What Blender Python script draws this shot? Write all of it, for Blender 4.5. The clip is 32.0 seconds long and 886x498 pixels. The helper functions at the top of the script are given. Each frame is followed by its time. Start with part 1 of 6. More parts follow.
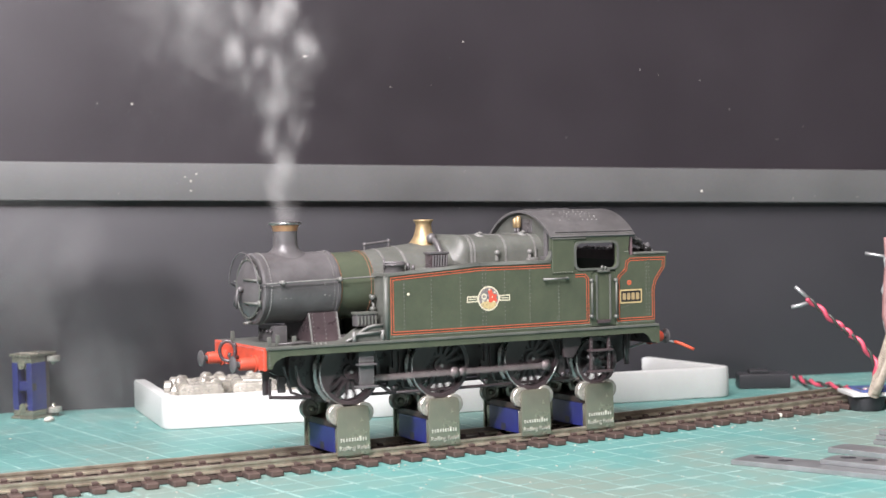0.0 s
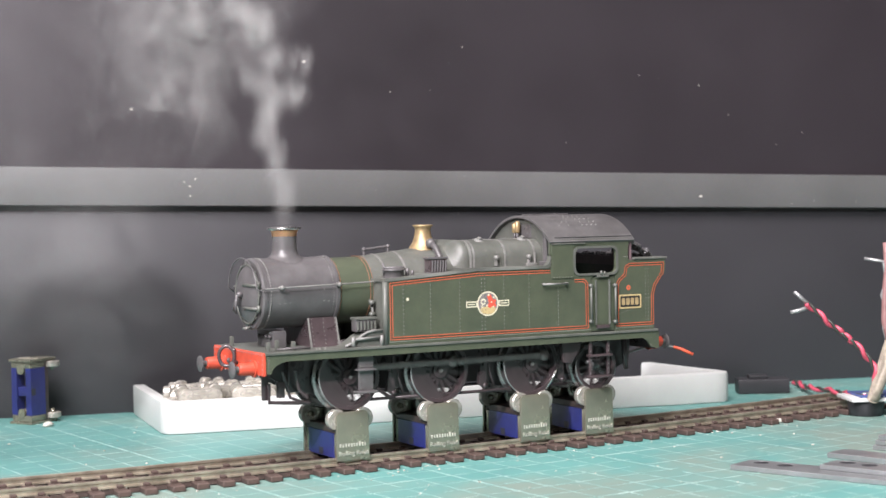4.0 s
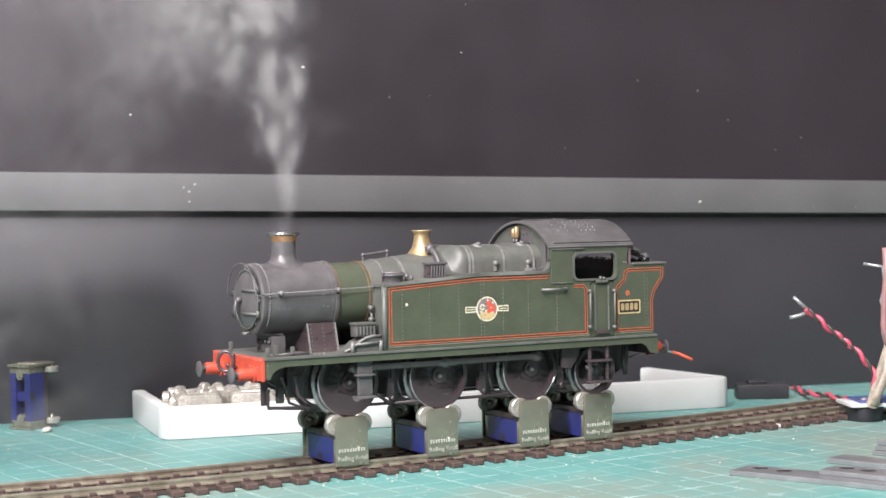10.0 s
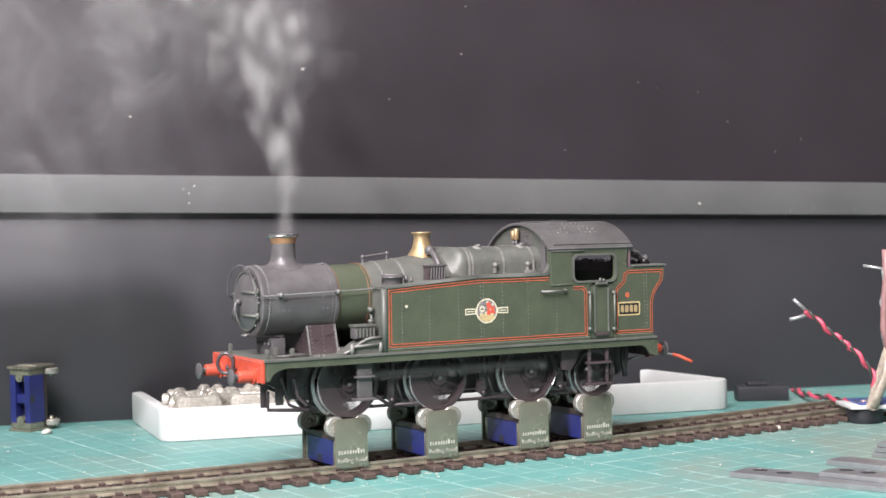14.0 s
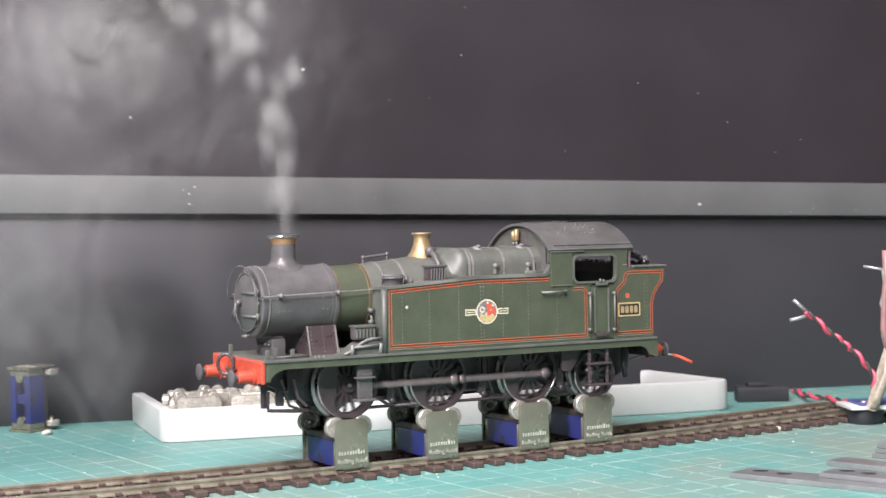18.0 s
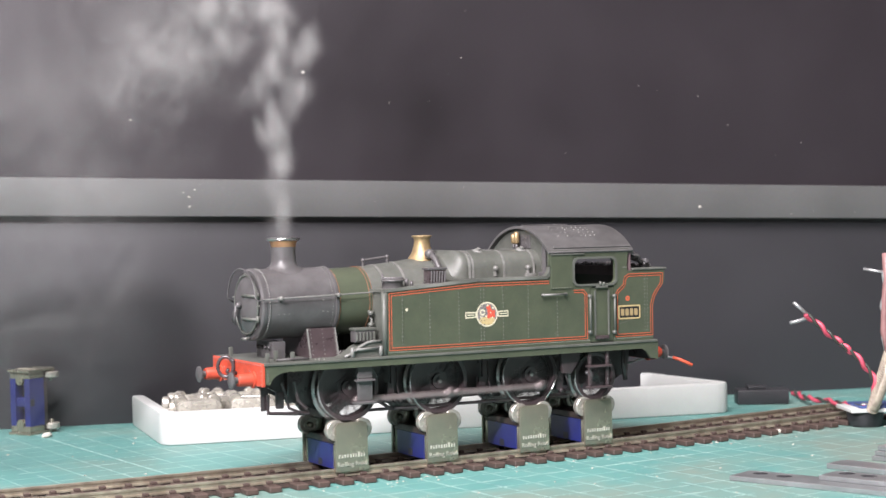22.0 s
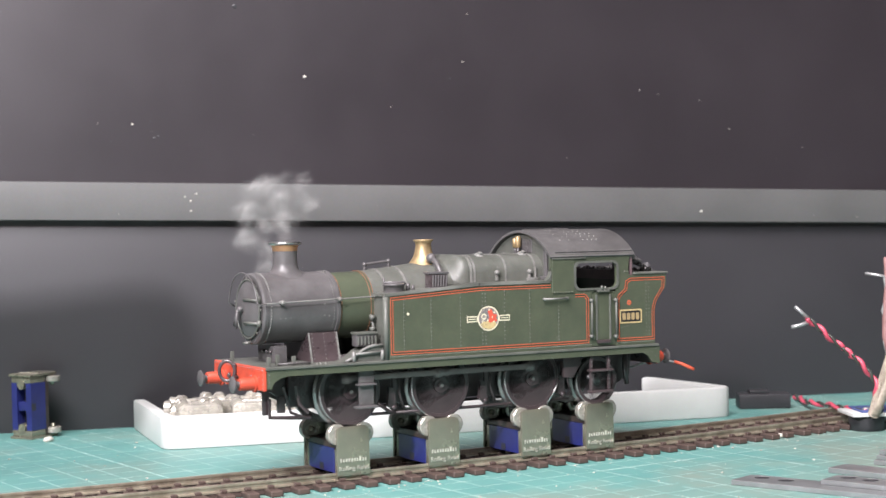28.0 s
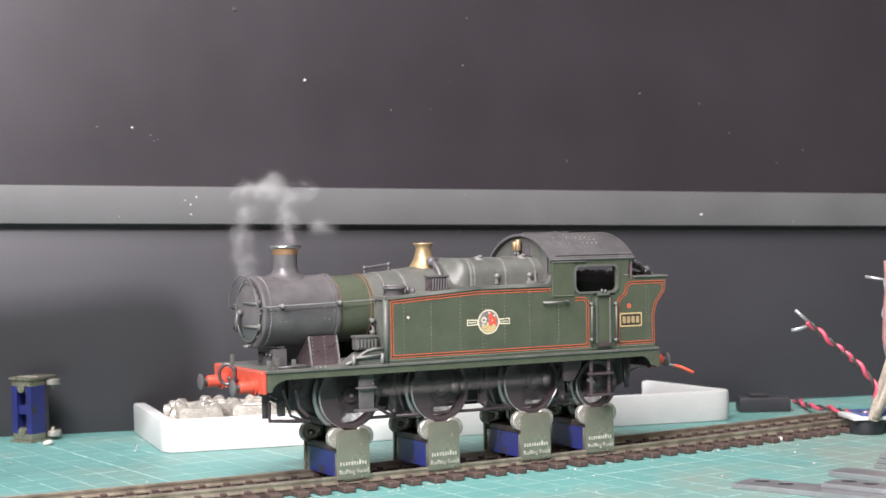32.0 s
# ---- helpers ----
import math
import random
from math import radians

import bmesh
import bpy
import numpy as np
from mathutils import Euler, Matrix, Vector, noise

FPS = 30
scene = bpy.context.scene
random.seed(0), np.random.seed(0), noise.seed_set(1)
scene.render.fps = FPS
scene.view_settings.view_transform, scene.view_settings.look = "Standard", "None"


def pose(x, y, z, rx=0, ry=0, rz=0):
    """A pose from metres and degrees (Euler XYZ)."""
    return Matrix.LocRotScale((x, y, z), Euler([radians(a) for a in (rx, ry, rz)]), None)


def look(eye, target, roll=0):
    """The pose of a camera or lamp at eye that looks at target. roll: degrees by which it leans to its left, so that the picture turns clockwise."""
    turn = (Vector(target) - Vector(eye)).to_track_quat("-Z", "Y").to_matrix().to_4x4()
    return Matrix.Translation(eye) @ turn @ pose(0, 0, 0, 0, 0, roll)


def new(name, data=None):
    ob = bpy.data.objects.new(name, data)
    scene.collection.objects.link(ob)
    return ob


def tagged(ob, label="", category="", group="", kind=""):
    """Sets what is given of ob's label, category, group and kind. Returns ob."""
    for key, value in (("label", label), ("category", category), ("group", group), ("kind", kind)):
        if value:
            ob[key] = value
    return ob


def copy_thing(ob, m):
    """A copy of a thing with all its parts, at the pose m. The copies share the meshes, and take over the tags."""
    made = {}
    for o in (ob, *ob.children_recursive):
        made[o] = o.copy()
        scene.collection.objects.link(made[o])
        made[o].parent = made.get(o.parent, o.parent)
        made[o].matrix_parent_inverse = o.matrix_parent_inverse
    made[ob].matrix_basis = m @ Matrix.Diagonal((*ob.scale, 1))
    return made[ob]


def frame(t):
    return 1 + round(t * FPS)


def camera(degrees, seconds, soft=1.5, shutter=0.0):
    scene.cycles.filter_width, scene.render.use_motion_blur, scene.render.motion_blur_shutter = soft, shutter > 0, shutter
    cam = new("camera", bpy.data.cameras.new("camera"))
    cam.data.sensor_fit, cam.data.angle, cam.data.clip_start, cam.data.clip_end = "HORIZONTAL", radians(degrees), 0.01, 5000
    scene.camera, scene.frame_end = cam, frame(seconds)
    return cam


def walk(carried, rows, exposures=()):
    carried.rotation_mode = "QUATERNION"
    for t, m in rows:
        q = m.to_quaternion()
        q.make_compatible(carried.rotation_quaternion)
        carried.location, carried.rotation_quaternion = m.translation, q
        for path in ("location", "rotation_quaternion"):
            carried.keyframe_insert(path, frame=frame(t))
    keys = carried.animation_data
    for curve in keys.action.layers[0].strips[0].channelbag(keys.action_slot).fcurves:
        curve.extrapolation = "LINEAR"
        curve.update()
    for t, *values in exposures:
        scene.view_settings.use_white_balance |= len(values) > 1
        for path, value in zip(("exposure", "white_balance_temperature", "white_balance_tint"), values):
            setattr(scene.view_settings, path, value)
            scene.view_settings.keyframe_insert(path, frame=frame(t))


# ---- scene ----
cam = camera(29.03, 32.0, soft=1.5, shutter=1.0)
EYE = Vector((-0.20348, -0.42921, 0.0759))
RT, UP, FW = Vector((0.87303, -0.4871, -0.02376)), Vector((0.03268, 0.00982, 0.99942)), Vector((0.48658, 0.87329, -0.02449))
HOME = Matrix.Translation(EYE) @ Matrix((RT, UP, -FW)).transposed().to_4x4()


def turned(sx, sy):
    """The tripod head's slow sag: small turns about the camera's own axes."""
    return HOME @ Matrix.Rotation(sx / 3028.4, 4, "Y") @ Matrix.Rotation(sy / 3028.4, 4, "X")


walk(cam, [(t, turned(a, b)) for t, a, b in (
    (0, 0.1, -38.6), (0.5, -0.2, -34.5), (1, -1.1, -32.9), (1.5, -1.5, -32.4), (2, -1.8, -31.4), (2.5, -1.7, -32.3), (3, -1.8, -32.9), (3.5, -1.5, -31.4),
    (5.5, -1.2, -26.8), (6, -1.2, -27.2), (6.5, -1.6, -25.9), (7, -1.9, -23.7), (7.5, -1.9, -22.2), (8, -1.9, -22.2), (8.5, -1.9, -25.8), (9, -1.9, -25.3),
    (9.5, -1.9, -23.7), (10, -2.7, -20.1), (10.5, -2.7, -17.6), (11, -2.7, -20), (11.5, -3.3, -20.7), (12, -3.3, -19.9), (12.5, -3.3, -18.6), (13, -3.3, -15.2),
    (13.5, -3.3, -14), (14, -3.2, -16.7), (14.5, -2.9, -22.8), (16.5, -2.9, -15.6), (17, -2.7, -16.1), (17.5, -2.8, -16.1), (18, -2.9, -15.4), (18.5, -3.1, -14.6),
    (19, -3.3, -14), (19.5, -3.1, -11.1), (20, -2.9, -10.4), (20.5, -3, -15.3), (21, -3.1, -15), (21.5, -2.9, -11.9), (22, -2.8, -10.7), (22.5, -2.3, -9.2),
    (23, -2.7, -6.9), (23.5, -1.8, -11.9), (24, -1.3, -12.6), (24.5, -0.1, -11.5), (25, 0.1, -10), (25.5, -0.3, -6.9), (27.5, 0.1, -4.9), (28, -0.2, -3.3),
    (28.5, -0.2, -1.4), (29, -1.2, -1.2), (29.5, -0.3, -5.4), (30, -0.1, -6), (30.5, -0.3, -2.3), (31, 0.1, -0.8), (31.5, 0, 0), (32, -0.1, 2.7))],
    exposures=((0, 0.0, 6500, 19), (32, 0.0, 6500, 19)))
scene.cycles.transparent_max_bounces = 64
cam.data.dof.use_dof, cam.data.dof.focus_distance, cam.data.dof.aperture_fstop = True, 0.50, 26.0

# ---- world and lights ----
world = bpy.data.worlds.new("room_light")
scene.world = world
world.use_nodes = True
world.node_tree.nodes["Background"].inputs[0].default_value = (0.92, 0.86, 1.0, 1)
world.node_tree.nodes["Background"].inputs[1].default_value = 0.10


def area(name, eye, target, w, h, watts, color):
    lamp = bpy.data.lights.new(name, "AREA")
    lamp.shape, lamp.size, lamp.size_y, lamp.energy, lamp.color = "RECTANGLE", w, h, watts, color
    ob = new(name, lamp)
    ob.matrix_world = look(eye, target)
    return ob


area("ceiling_light", (-0.72, -0.78, 1.40), (0.0, 0.03, 0.03), 1.1, 0.8, 80, (0.975, 0.955, 0.935))
area("bench_lamp", (-0.42, -0.33, 0.33), (0.03, 0.08, 0.05), 0.028, 0.028, 5.4, (0.965, 0.955, 0.965))

# ---- materials ----
MM = 0.001


def mat(name, c1, c2=None, rough=0.5, metal=0.0, scale=300.0, fine=2500.0, bump=0.15, spread=0.12, worn=None, wear=0.0, coat=0.0, stops=(0.35, 0.65)):
    """A painted, moulded or metal surface: two colours in broad clouds, fine grain in colour, gloss and relief; wear shows a third colour in flecks."""
    m = bpy.data.materials.new(name)
    m.use_nodes = True
    nt = m.node_tree
    N, L = nt.nodes.new, nt.links.new
    bs = nt.nodes["Principled BSDF"]
    co = N("ShaderNodeTexCoord")
    big = N("ShaderNodeTexNoise")
    big.inputs["Scale"].default_value, big.inputs["Detail"].default_value, big.inputs["Roughness"].default_value = scale, 6, 0.65
    small = N("ShaderNodeTexNoise")
    small.inputs["Scale"].default_value, small.inputs["Detail"].default_value = fine, 3
    L(co.outputs["Object"], big.inputs["Vector"])
    L(co.outputs["Object"], small.inputs["Vector"])
    ramp = N("ShaderNodeValToRGB")
    c2 = c2 or tuple(v * (1 - spread) for v in c1)
    ramp.color_ramp.elements[0].color, ramp.color_ramp.elements[1].color = (*c2, 1), (*c1, 1)
    ramp.color_ramp.elements[0].position, ramp.color_ramp.elements[1].position = stops
    L(big.outputs["Fac"], ramp.inputs["Fac"])
    col = ramp.outputs["Color"]
    grain = N("ShaderNodeMix")
    grain.data_type, grain.blend_type = "RGBA", "MULTIPLY"
    grain.inputs["Factor"].default_value = 0.25
    L(col, grain.inputs["A"])
    L(small.outputs["Color"], grain.inputs["B"])
    desat = N("ShaderNodeHueSaturation")
    desat.inputs["Saturation"].default_value = 0.97
    desat.inputs["Value"].default_value = 1.12
    L(grain.outputs["Result"], desat.inputs["Color"])
    col = desat.outputs["Color"]
    if worn:
        fleck = N("ShaderNodeTexNoise")
        fleck.inputs["Scale"].default_value, fleck.inputs["Detail"].default_value, fleck.inputs["Roughness"].default_value = scale * 2.3, 8, 0.75
        L(co.outputs["Object"], fleck.inputs["Vector"])
        cut = N("ShaderNodeMapRange")
        cut.inputs["From Min"].default_value, cut.inputs["From Max"].default_value = 0.68 - wear * 0.3, 0.80 - wear * 0.2
        L(fleck.outputs["Fac"], cut.inputs["Value"])
        mix = N("ShaderNodeMix")
        mix.data_type = "RGBA"
        mix.inputs["B"].default_value = (*worn, 1)
        L(cut.outputs["Result"], mix.inputs["Factor"])
        L(col, mix.inputs["A"])
        col = mix.outputs["Result"]
    L(col, bs.inputs["Base Color"])
    rr = N("ShaderNodeMapRange")
    rr.inputs["To Min"].default_value, rr.inputs["To Max"].default_value = max(0.02, rough - 0.1), min(1, rough + 0.1)
    L(big.outputs["Fac"], rr.inputs["Value"])
    L(rr.outputs["Result"], bs.inputs["Roughness"])
    bs.inputs["Metallic"].default_value = metal
    bs.inputs["Coat Weight"].default_value = coat
    bp = N("ShaderNodeBump")
    bp.inputs["Strength"].default_value, bp.inputs["Distance"].default_value = bump, 0.0001
    L(small.outputs["Fac"], bp.inputs["Height"])
    L(bp.outputs["Normal"], bs.inputs["Normal"])
    return m


GREEN = mat("loco_green", (0.066, 0.078, 0.049), (0.050, 0.061, 0.040), 0.38, scale=120, worn=(0.13, 0.13, 0.11), wear=0.12, bump=0.25)
DUSTY = mat("dusty_green", (0.104, 0.108, 0.095), (0.072, 0.077, 0.066), 0.46, scale=150, fine=1800, worn=(0.17, 0.168, 0.155), wear=0.2, bump=0.6)
SOOT = mat("smokebox_black", (0.098, 0.093, 0.094), (0.066, 0.062, 0.063), 0.38, scale=140, worn=(0.11, 0.105, 0.10), wear=0.2, bump=0.3)
BLACK = mat("frame_black", (0.066, 0.049, 0.051), (0.040, 0.029, 0.031), 0.30, scale=200, worn=(0.080, 0.066, 0.062), wear=0.12)
GREY = mat("rivet_grey", (0.125, 0.132, 0.108), (0.075, 0.082, 0.062), rough=0.36, scale=500)
EDGE = mat("worn_grey_metal", (0.19, 0.19, 0.18), (0.11, 0.11, 0.10), rough=0.42, scale=300)
ROOF = mat("roof_dusty_black", (0.100, 0.097, 0.096), (0.066, 0.064, 0.063), 0.42, scale=150, worn=(0.15, 0.147, 0.143), wear=0.25, bump=0.5)
RED = mat("beam_orange_red", (0.50, 0.052, 0.018), (0.36, 0.036, 0.013), 0.5, scale=300, worn=(0.25, 0.07, 0.04), wear=0.2)
LINE = mat("lining_orange", (0.50, 0.095, 0.035), rough=0.55, scale=800)
DULLINE = mat("dull_lining", (0.26, 0.115, 0.065), (0.16, 0.085, 0.05), rough=0.5, scale=600)
LINEDARK = mat("lining_dark_green", (0.036, 0.040, 0.026), rough=0.45, scale=800)
LINEBLACK = mat("lining_black", (0.012, 0.012, 0.012), rough=0.5, scale=800)
CREAM = mat("crest_cream", (0.58, 0.54, 0.40), rough=0.5, scale=800)
CRESTRED = mat("crest_red", (0.55, 0.07, 0.035), rough=0.5, scale=900)
CRESTBLUE = mat("crest_slate", (0.24, 0.22, 0.21), (0.09, 0.08, 0.085), rough=0.5, scale=1300)
GOLD = mat("crest_gold", (0.50, 0.39, 0.19), (0.36, 0.27, 0.12), rough=0.45, scale=1300)
DULLGOLD = mat("dull_gold", (0.34, 0.25, 0.12), (0.24, 0.18, 0.09), rough=0.45, scale=900)
BRASS = mat("polished_brass", (0.46, 0.33, 0.17), (0.31, 0.22, 0.115), 0.45, 0.6, scale=300)
COPPER = mat("copper_cap", (0.62, 0.29, 0.14), (0.36, 0.19, 0.11), 0.36, 0.6, scale=250)
STEEL = mat("bright_steel", (0.62, 0.61, 0.60), (0.42, 0.41, 0.40), 0.28, 1.0, scale=300)
TYRE = mat("wheel_steel", (0.34, 0.315, 0.31), (0.20, 0.185, 0.185), 0.27, 0.8, scale=300)
RODSTEEL = mat("rod_steel", (0.21, 0.168, 0.165), (0.15, 0.12, 0.118), 0.34, 0.2, scale=300)
COAL = mat("coal", (0.085, 0.082, 0.083), (0.040, 0.038, 0.039), 0.28, scale=700, bump=0.5)
NICKEL = mat("nickel_plate", (0.285, 0.275, 0.205), (0.215, 0.212, 0.165), 0.26, 0.6, scale=90, fine=3000, bump=0.08)
PALEMETAL = mat("pale_plated_metal", (0.66, 0.63, 0.55), (0.46, 0.44, 0.38), 0.28, 0.5, scale=200)
BEARING = mat("bearing_steel", (0.46, 0.44, 0.385), (0.31, 0.295, 0.26), 0.25, 0.5, scale=400)
BLUE = mat("blue_plastic", (0.016, 0.023, 0.150), (0.012, 0.017, 0.112), 0.4, scale=180, bump=0.1)
BROWNBAR = mat("oily_brown_bar", (0.060, 0.042, 0.034), (0.025, 0.020, 0.018), 0.5, scale=260, worn=(0.20, 0.18, 0.16), wear=0.25)
RAIL = mat("nickel_silver_rail", (0.46, 0.41, 0.32), (0.27, 0.225, 0.17), 0.34, 0.7, scale=200, worn=(0.20, 0.15, 0.10), wear=0.25)
SLEEPER = mat("sleeper_brown", (0.070, 0.044, 0.035), (0.042, 0.028, 0.024), 0.62, scale=220, worn=(0.22, 0.19, 0.17), wear=0.18, bump=0.3)
WHITE = mat("white_tray_plastic", (0.555, 0.57, 0.552), (0.495, 0.512, 0.495), 0.4, scale=40, bump=0.08)
BAR = mat("dark_grey_bezel", (0.092, 0.093, 0.092), (0.078, 0.079, 0.078), 0.55, scale=30, fine=1200)
# lightened black that stands for the shadow in the gap under the bezel
GAPSHADE = mat("gap_shade", (0.050, 0.042, 0.045), (0.038, 0.032, 0.034), 0.35, scale=60)
ALU = mat("brushed_steel_strip", (0.36, 0.375, 0.38), (0.25, 0.26, 0.265), 0.33, 0.65, scale=80)
BOXBLACK = mat("black_plastic", (0.028, 0.028, 0.032), rough=0.45, scale=200)
WIRERED = mat("red_wire", (0.52, 0.065, 0.11), (0.42, 0.045, 0.08), 0.42, scale=400)
FADEDPINK = mat("faded_pink_sleeve", (0.30, 0.155, 0.15), (0.22, 0.115, 0.11), 0.45, scale=300)
WIREORANGE = mat("orange_wire", (0.75, 0.10, 0.04), rough=0.45, scale=400)
WIREDARK = mat("black_wire", (0.045, 0.050, 0.042), (0.03, 0.033, 0.028), 0.4, scale=400)
CABBROWN = mat("cab_brown", (0.17, 0.11, 0.12), (0.12, 0.08, 0.085), 0.45, scale=200)
WIREGREY = mat("grey_wire", (0.30, 0.31, 0.31), (0.22, 0.22, 0.22), 0.4, scale=400)
WIRETIN = mat("tinned_wire", (0.44, 0.45, 0.45), (0.28, 0.28, 0.28), 0.33, 0.6, scale=400)
BRAID = mat("braided_cable", (0.44, 0.38, 0.30), (0.26, 0.22, 0.18), 0.5, 0.3, scale=600)
BOARDBLUE = mat("blue_board", (0.055, 0.085, 0.24), rough=0.45, scale=300)
CRUMB = mat("pale_crumbs", (0.58, 0.56, 0.50), (0.36, 0.34, 0.29), 0.6, scale=600)
DESK = mat("desk_wood", (0.30, 0.22, 0.15), (0.22, 0.16, 0.11), 0.5, scale=10, fine=200)
WALLPAINT = mat("room_paint", (0.62, 0.62, 0.60), rough=0.8, scale=4, fine=80)
CARPET = mat("room_floor", (0.16, 0.15, 0.14), rough=0.9, scale=10, fine=120)


def screen_mat(name, color, rough, cloud, gloss):
    """Dark satin panel with faint smears."""
    m = mat(name, color, tuple(v * cloud for v in color), rough, scale=14, fine=900, bump=0.03)
    m.node_tree.nodes["Principled BSDF"].inputs["Specular IOR Level"].default_value = gloss
    return m


SCREEN = screen_mat("dark_screen", (0.0228, 0.0183, 0.0224), 0.40, 0.85, 0.5)
LOWER = screen_mat("dark_lower_panel", (0.0258, 0.0248, 0.0288), 0.47, 0.88, 0.6)


def mat_cutting():
    """Turquoise self-healing mat: scuffed vinyl with wide greyish rubbed patches."""
    m = mat("cutting_mat", (0.108, 0.300, 0.272), (0.080, 0.232, 0.214), 0.5, scale=45, fine=1400, bump=0.2, worn=(0.23, 0.36, 0.335), wear=0.16, stops=(0.3, 0.7))
    nt = m.node_tree
    N, L = nt.nodes.new, nt.links.new
    bs = nt.nodes["Principled BSDF"]
    old = bs.inputs["Base Color"].links[0].from_socket
    co, tex, cut, mix = N("ShaderNodeTexCoord"), N("ShaderNodeTexNoise"), N("ShaderNodeMapRange"), N("ShaderNodeMix")
    tex.inputs["Scale"].default_value, tex.inputs["Detail"].default_value, tex.inputs["Roughness"].default_value = 11.0, 7, 0.6
    L(co.outputs["Object"], tex.inputs["Vector"])
    cut.inputs["From Min"].default_value, cut.inputs["From Max"].default_value, cut.inputs["To Max"].default_value = 0.46, 0.62, 0.85
    L(tex.outputs["Fac"], cut.inputs["Value"])
    mix.data_type = "RGBA"
    mix.inputs["B"].default_value = (0.172, 0.212, 0.178, 1)
    L(cut.outputs["Result"], mix.inputs["Factor"])
    L(old, mix.inputs["A"])
    L(mix.outputs["Result"], bs.inputs["Base Color"])
    return m


MAT = mat_cutting()
MATLINE = mat("mat_ink", (0.42, 0.60, 0.56), (0.15, 0.35, 0.325), 0.5, scale=160, stops=(0.38, 0.62))


def smoke_mat(name, strength, grain, stretch=0.45, torn=0.5, color=(0.575, 0.562, 0.553)):
    """Thin vapour: each sheet is densest in its middle and drawn out into streaks; it scatters light to both sides."""
    m = bpy.data.materials.new(name)
    m.use_nodes = True
    nt = m.node_tree
    N, L = nt.nodes.new, nt.links.new
    nt.nodes.remove(nt.nodes["Principled BSDF"])
    out = nt.nodes["Material Output"]
    att = N("ShaderNodeAttribute")
    att.attribute_name = "puff_weight"
    co, info, shift, span = N("ShaderNodeTexCoord"), N("ShaderNodeObjectInfo"), N("ShaderNodeVectorMath"), N("ShaderNodeVectorMath")
    shift.operation, span.operation = "ADD", "MULTIPLY"
    span.inputs[1].default_value = (1, 1, stretch)
    L(co.outputs["Object"], span.inputs[0])
    L(span.outputs["Vector"], shift.inputs[0])
    L(info.outputs["Random"], shift.inputs[1])
    tex = N("ShaderNodeTexNoise")
    tex.inputs["Scale"].default_value, tex.inputs["Detail"].default_value, tex.inputs["Roughness"].default_value, tex.inputs["Distortion"].default_value = grain, 5, 0.58, 1.8
    L(shift.outputs["Vector"], tex.inputs["Vector"])
    cut = N("ShaderNodeMapRange")
    cut.interpolation_type = "SMOOTHSTEP"
    cut.inputs["From Min"].default_value, cut.inputs["From Max"].default_value = 0.33, 0.72
    cut.inputs["To Min"].default_value, cut.inputs["To Max"].default_value = strength * (1 - torn), strength * (1 + torn)
    L(tex.outputs["Fac"], cut.inputs["Value"])
    mul = N("ShaderNodeMath")
    mul.operation = "MULTIPLY"
    L(att.outputs["Fac"], mul.inputs[0])
    L(cut.outputs["Result"], mul.inputs[1])
    dif, tra, clear = N("ShaderNodeBsdfDiffuse"), N("ShaderNodeBsdfTranslucent"), N("ShaderNodeBsdfTransparent")
    dif.inputs["Color"].default_value = tra.inputs["Color"].default_value = (*color, 1)
    both, mix = N("ShaderNodeMixShader"), N("ShaderNodeMixShader")
    both.inputs[0].default_value = 0.5
    L(dif.outputs[0], both.inputs[1])
    L(tra.outputs[0], both.inputs[2])
    L(mul.outputs[0], mix.inputs[0])
    L(clear.outputs[0], mix.inputs[1])
    L(both.outputs[0], mix.inputs[2])
    L(mix.outputs[0], out.inputs["Surface"])
    return m


STEAM = smoke_mat("steam", 0.090, 110, 0.35, 0.5)
STEAM2 = smoke_mat("loose_steam", 0.082, 60, 0.5, 0.8)
HAZE = smoke_mat("thin_haze", 0.029, 34, 0.5, 0.95)
BILLOW = smoke_mat("billowing_steam", 0.05, 60, 0.6, 0.95)
CURL = smoke_mat("curling_steam", 0.13, 240, 0.4, 0.7)

# ---- mesh helpers (millimetres) ----


def part(name, bm, material, parent=None, label="", m=None, smooth=True, shift=None):
    """Links a bmesh, drawn in millimetres, as ONE mesh object under a thing or a part."""
    if smooth:
        for f in bm.faces:
            f.smooth = True
        for e in bm.edges:
            if len(e.link_faces) == 2 and e.link_faces[0].normal.angle(e.link_faces[1].normal, 0) > radians(35):
                e.smooth = False
    me = bpy.data.meshes.new(name)
    bm.normal_update()
    bm.to_mesh(me)
    bm.free()
    me.transform(Matrix.Scale(MM, 4))
    me.materials.append(material)
    ob = new(name, me)
    if parent:
        ob.parent = parent
    if m:
        ob.matrix_basis = m
    if label:
        ob["label"] = label
    return ob


def thing(name, label, category, m=None, group="", kind=""):
    ob = new(name)
    ob.empty_display_size = 0.005
    if m:
        ob.matrix_basis = m
    return tagged(ob, label, category, group, kind)


def mpose(x, y, z, rx=0, ry=0, rz=0):
    return pose(x * MM, y * MM, z * MM, rx, ry, rz)


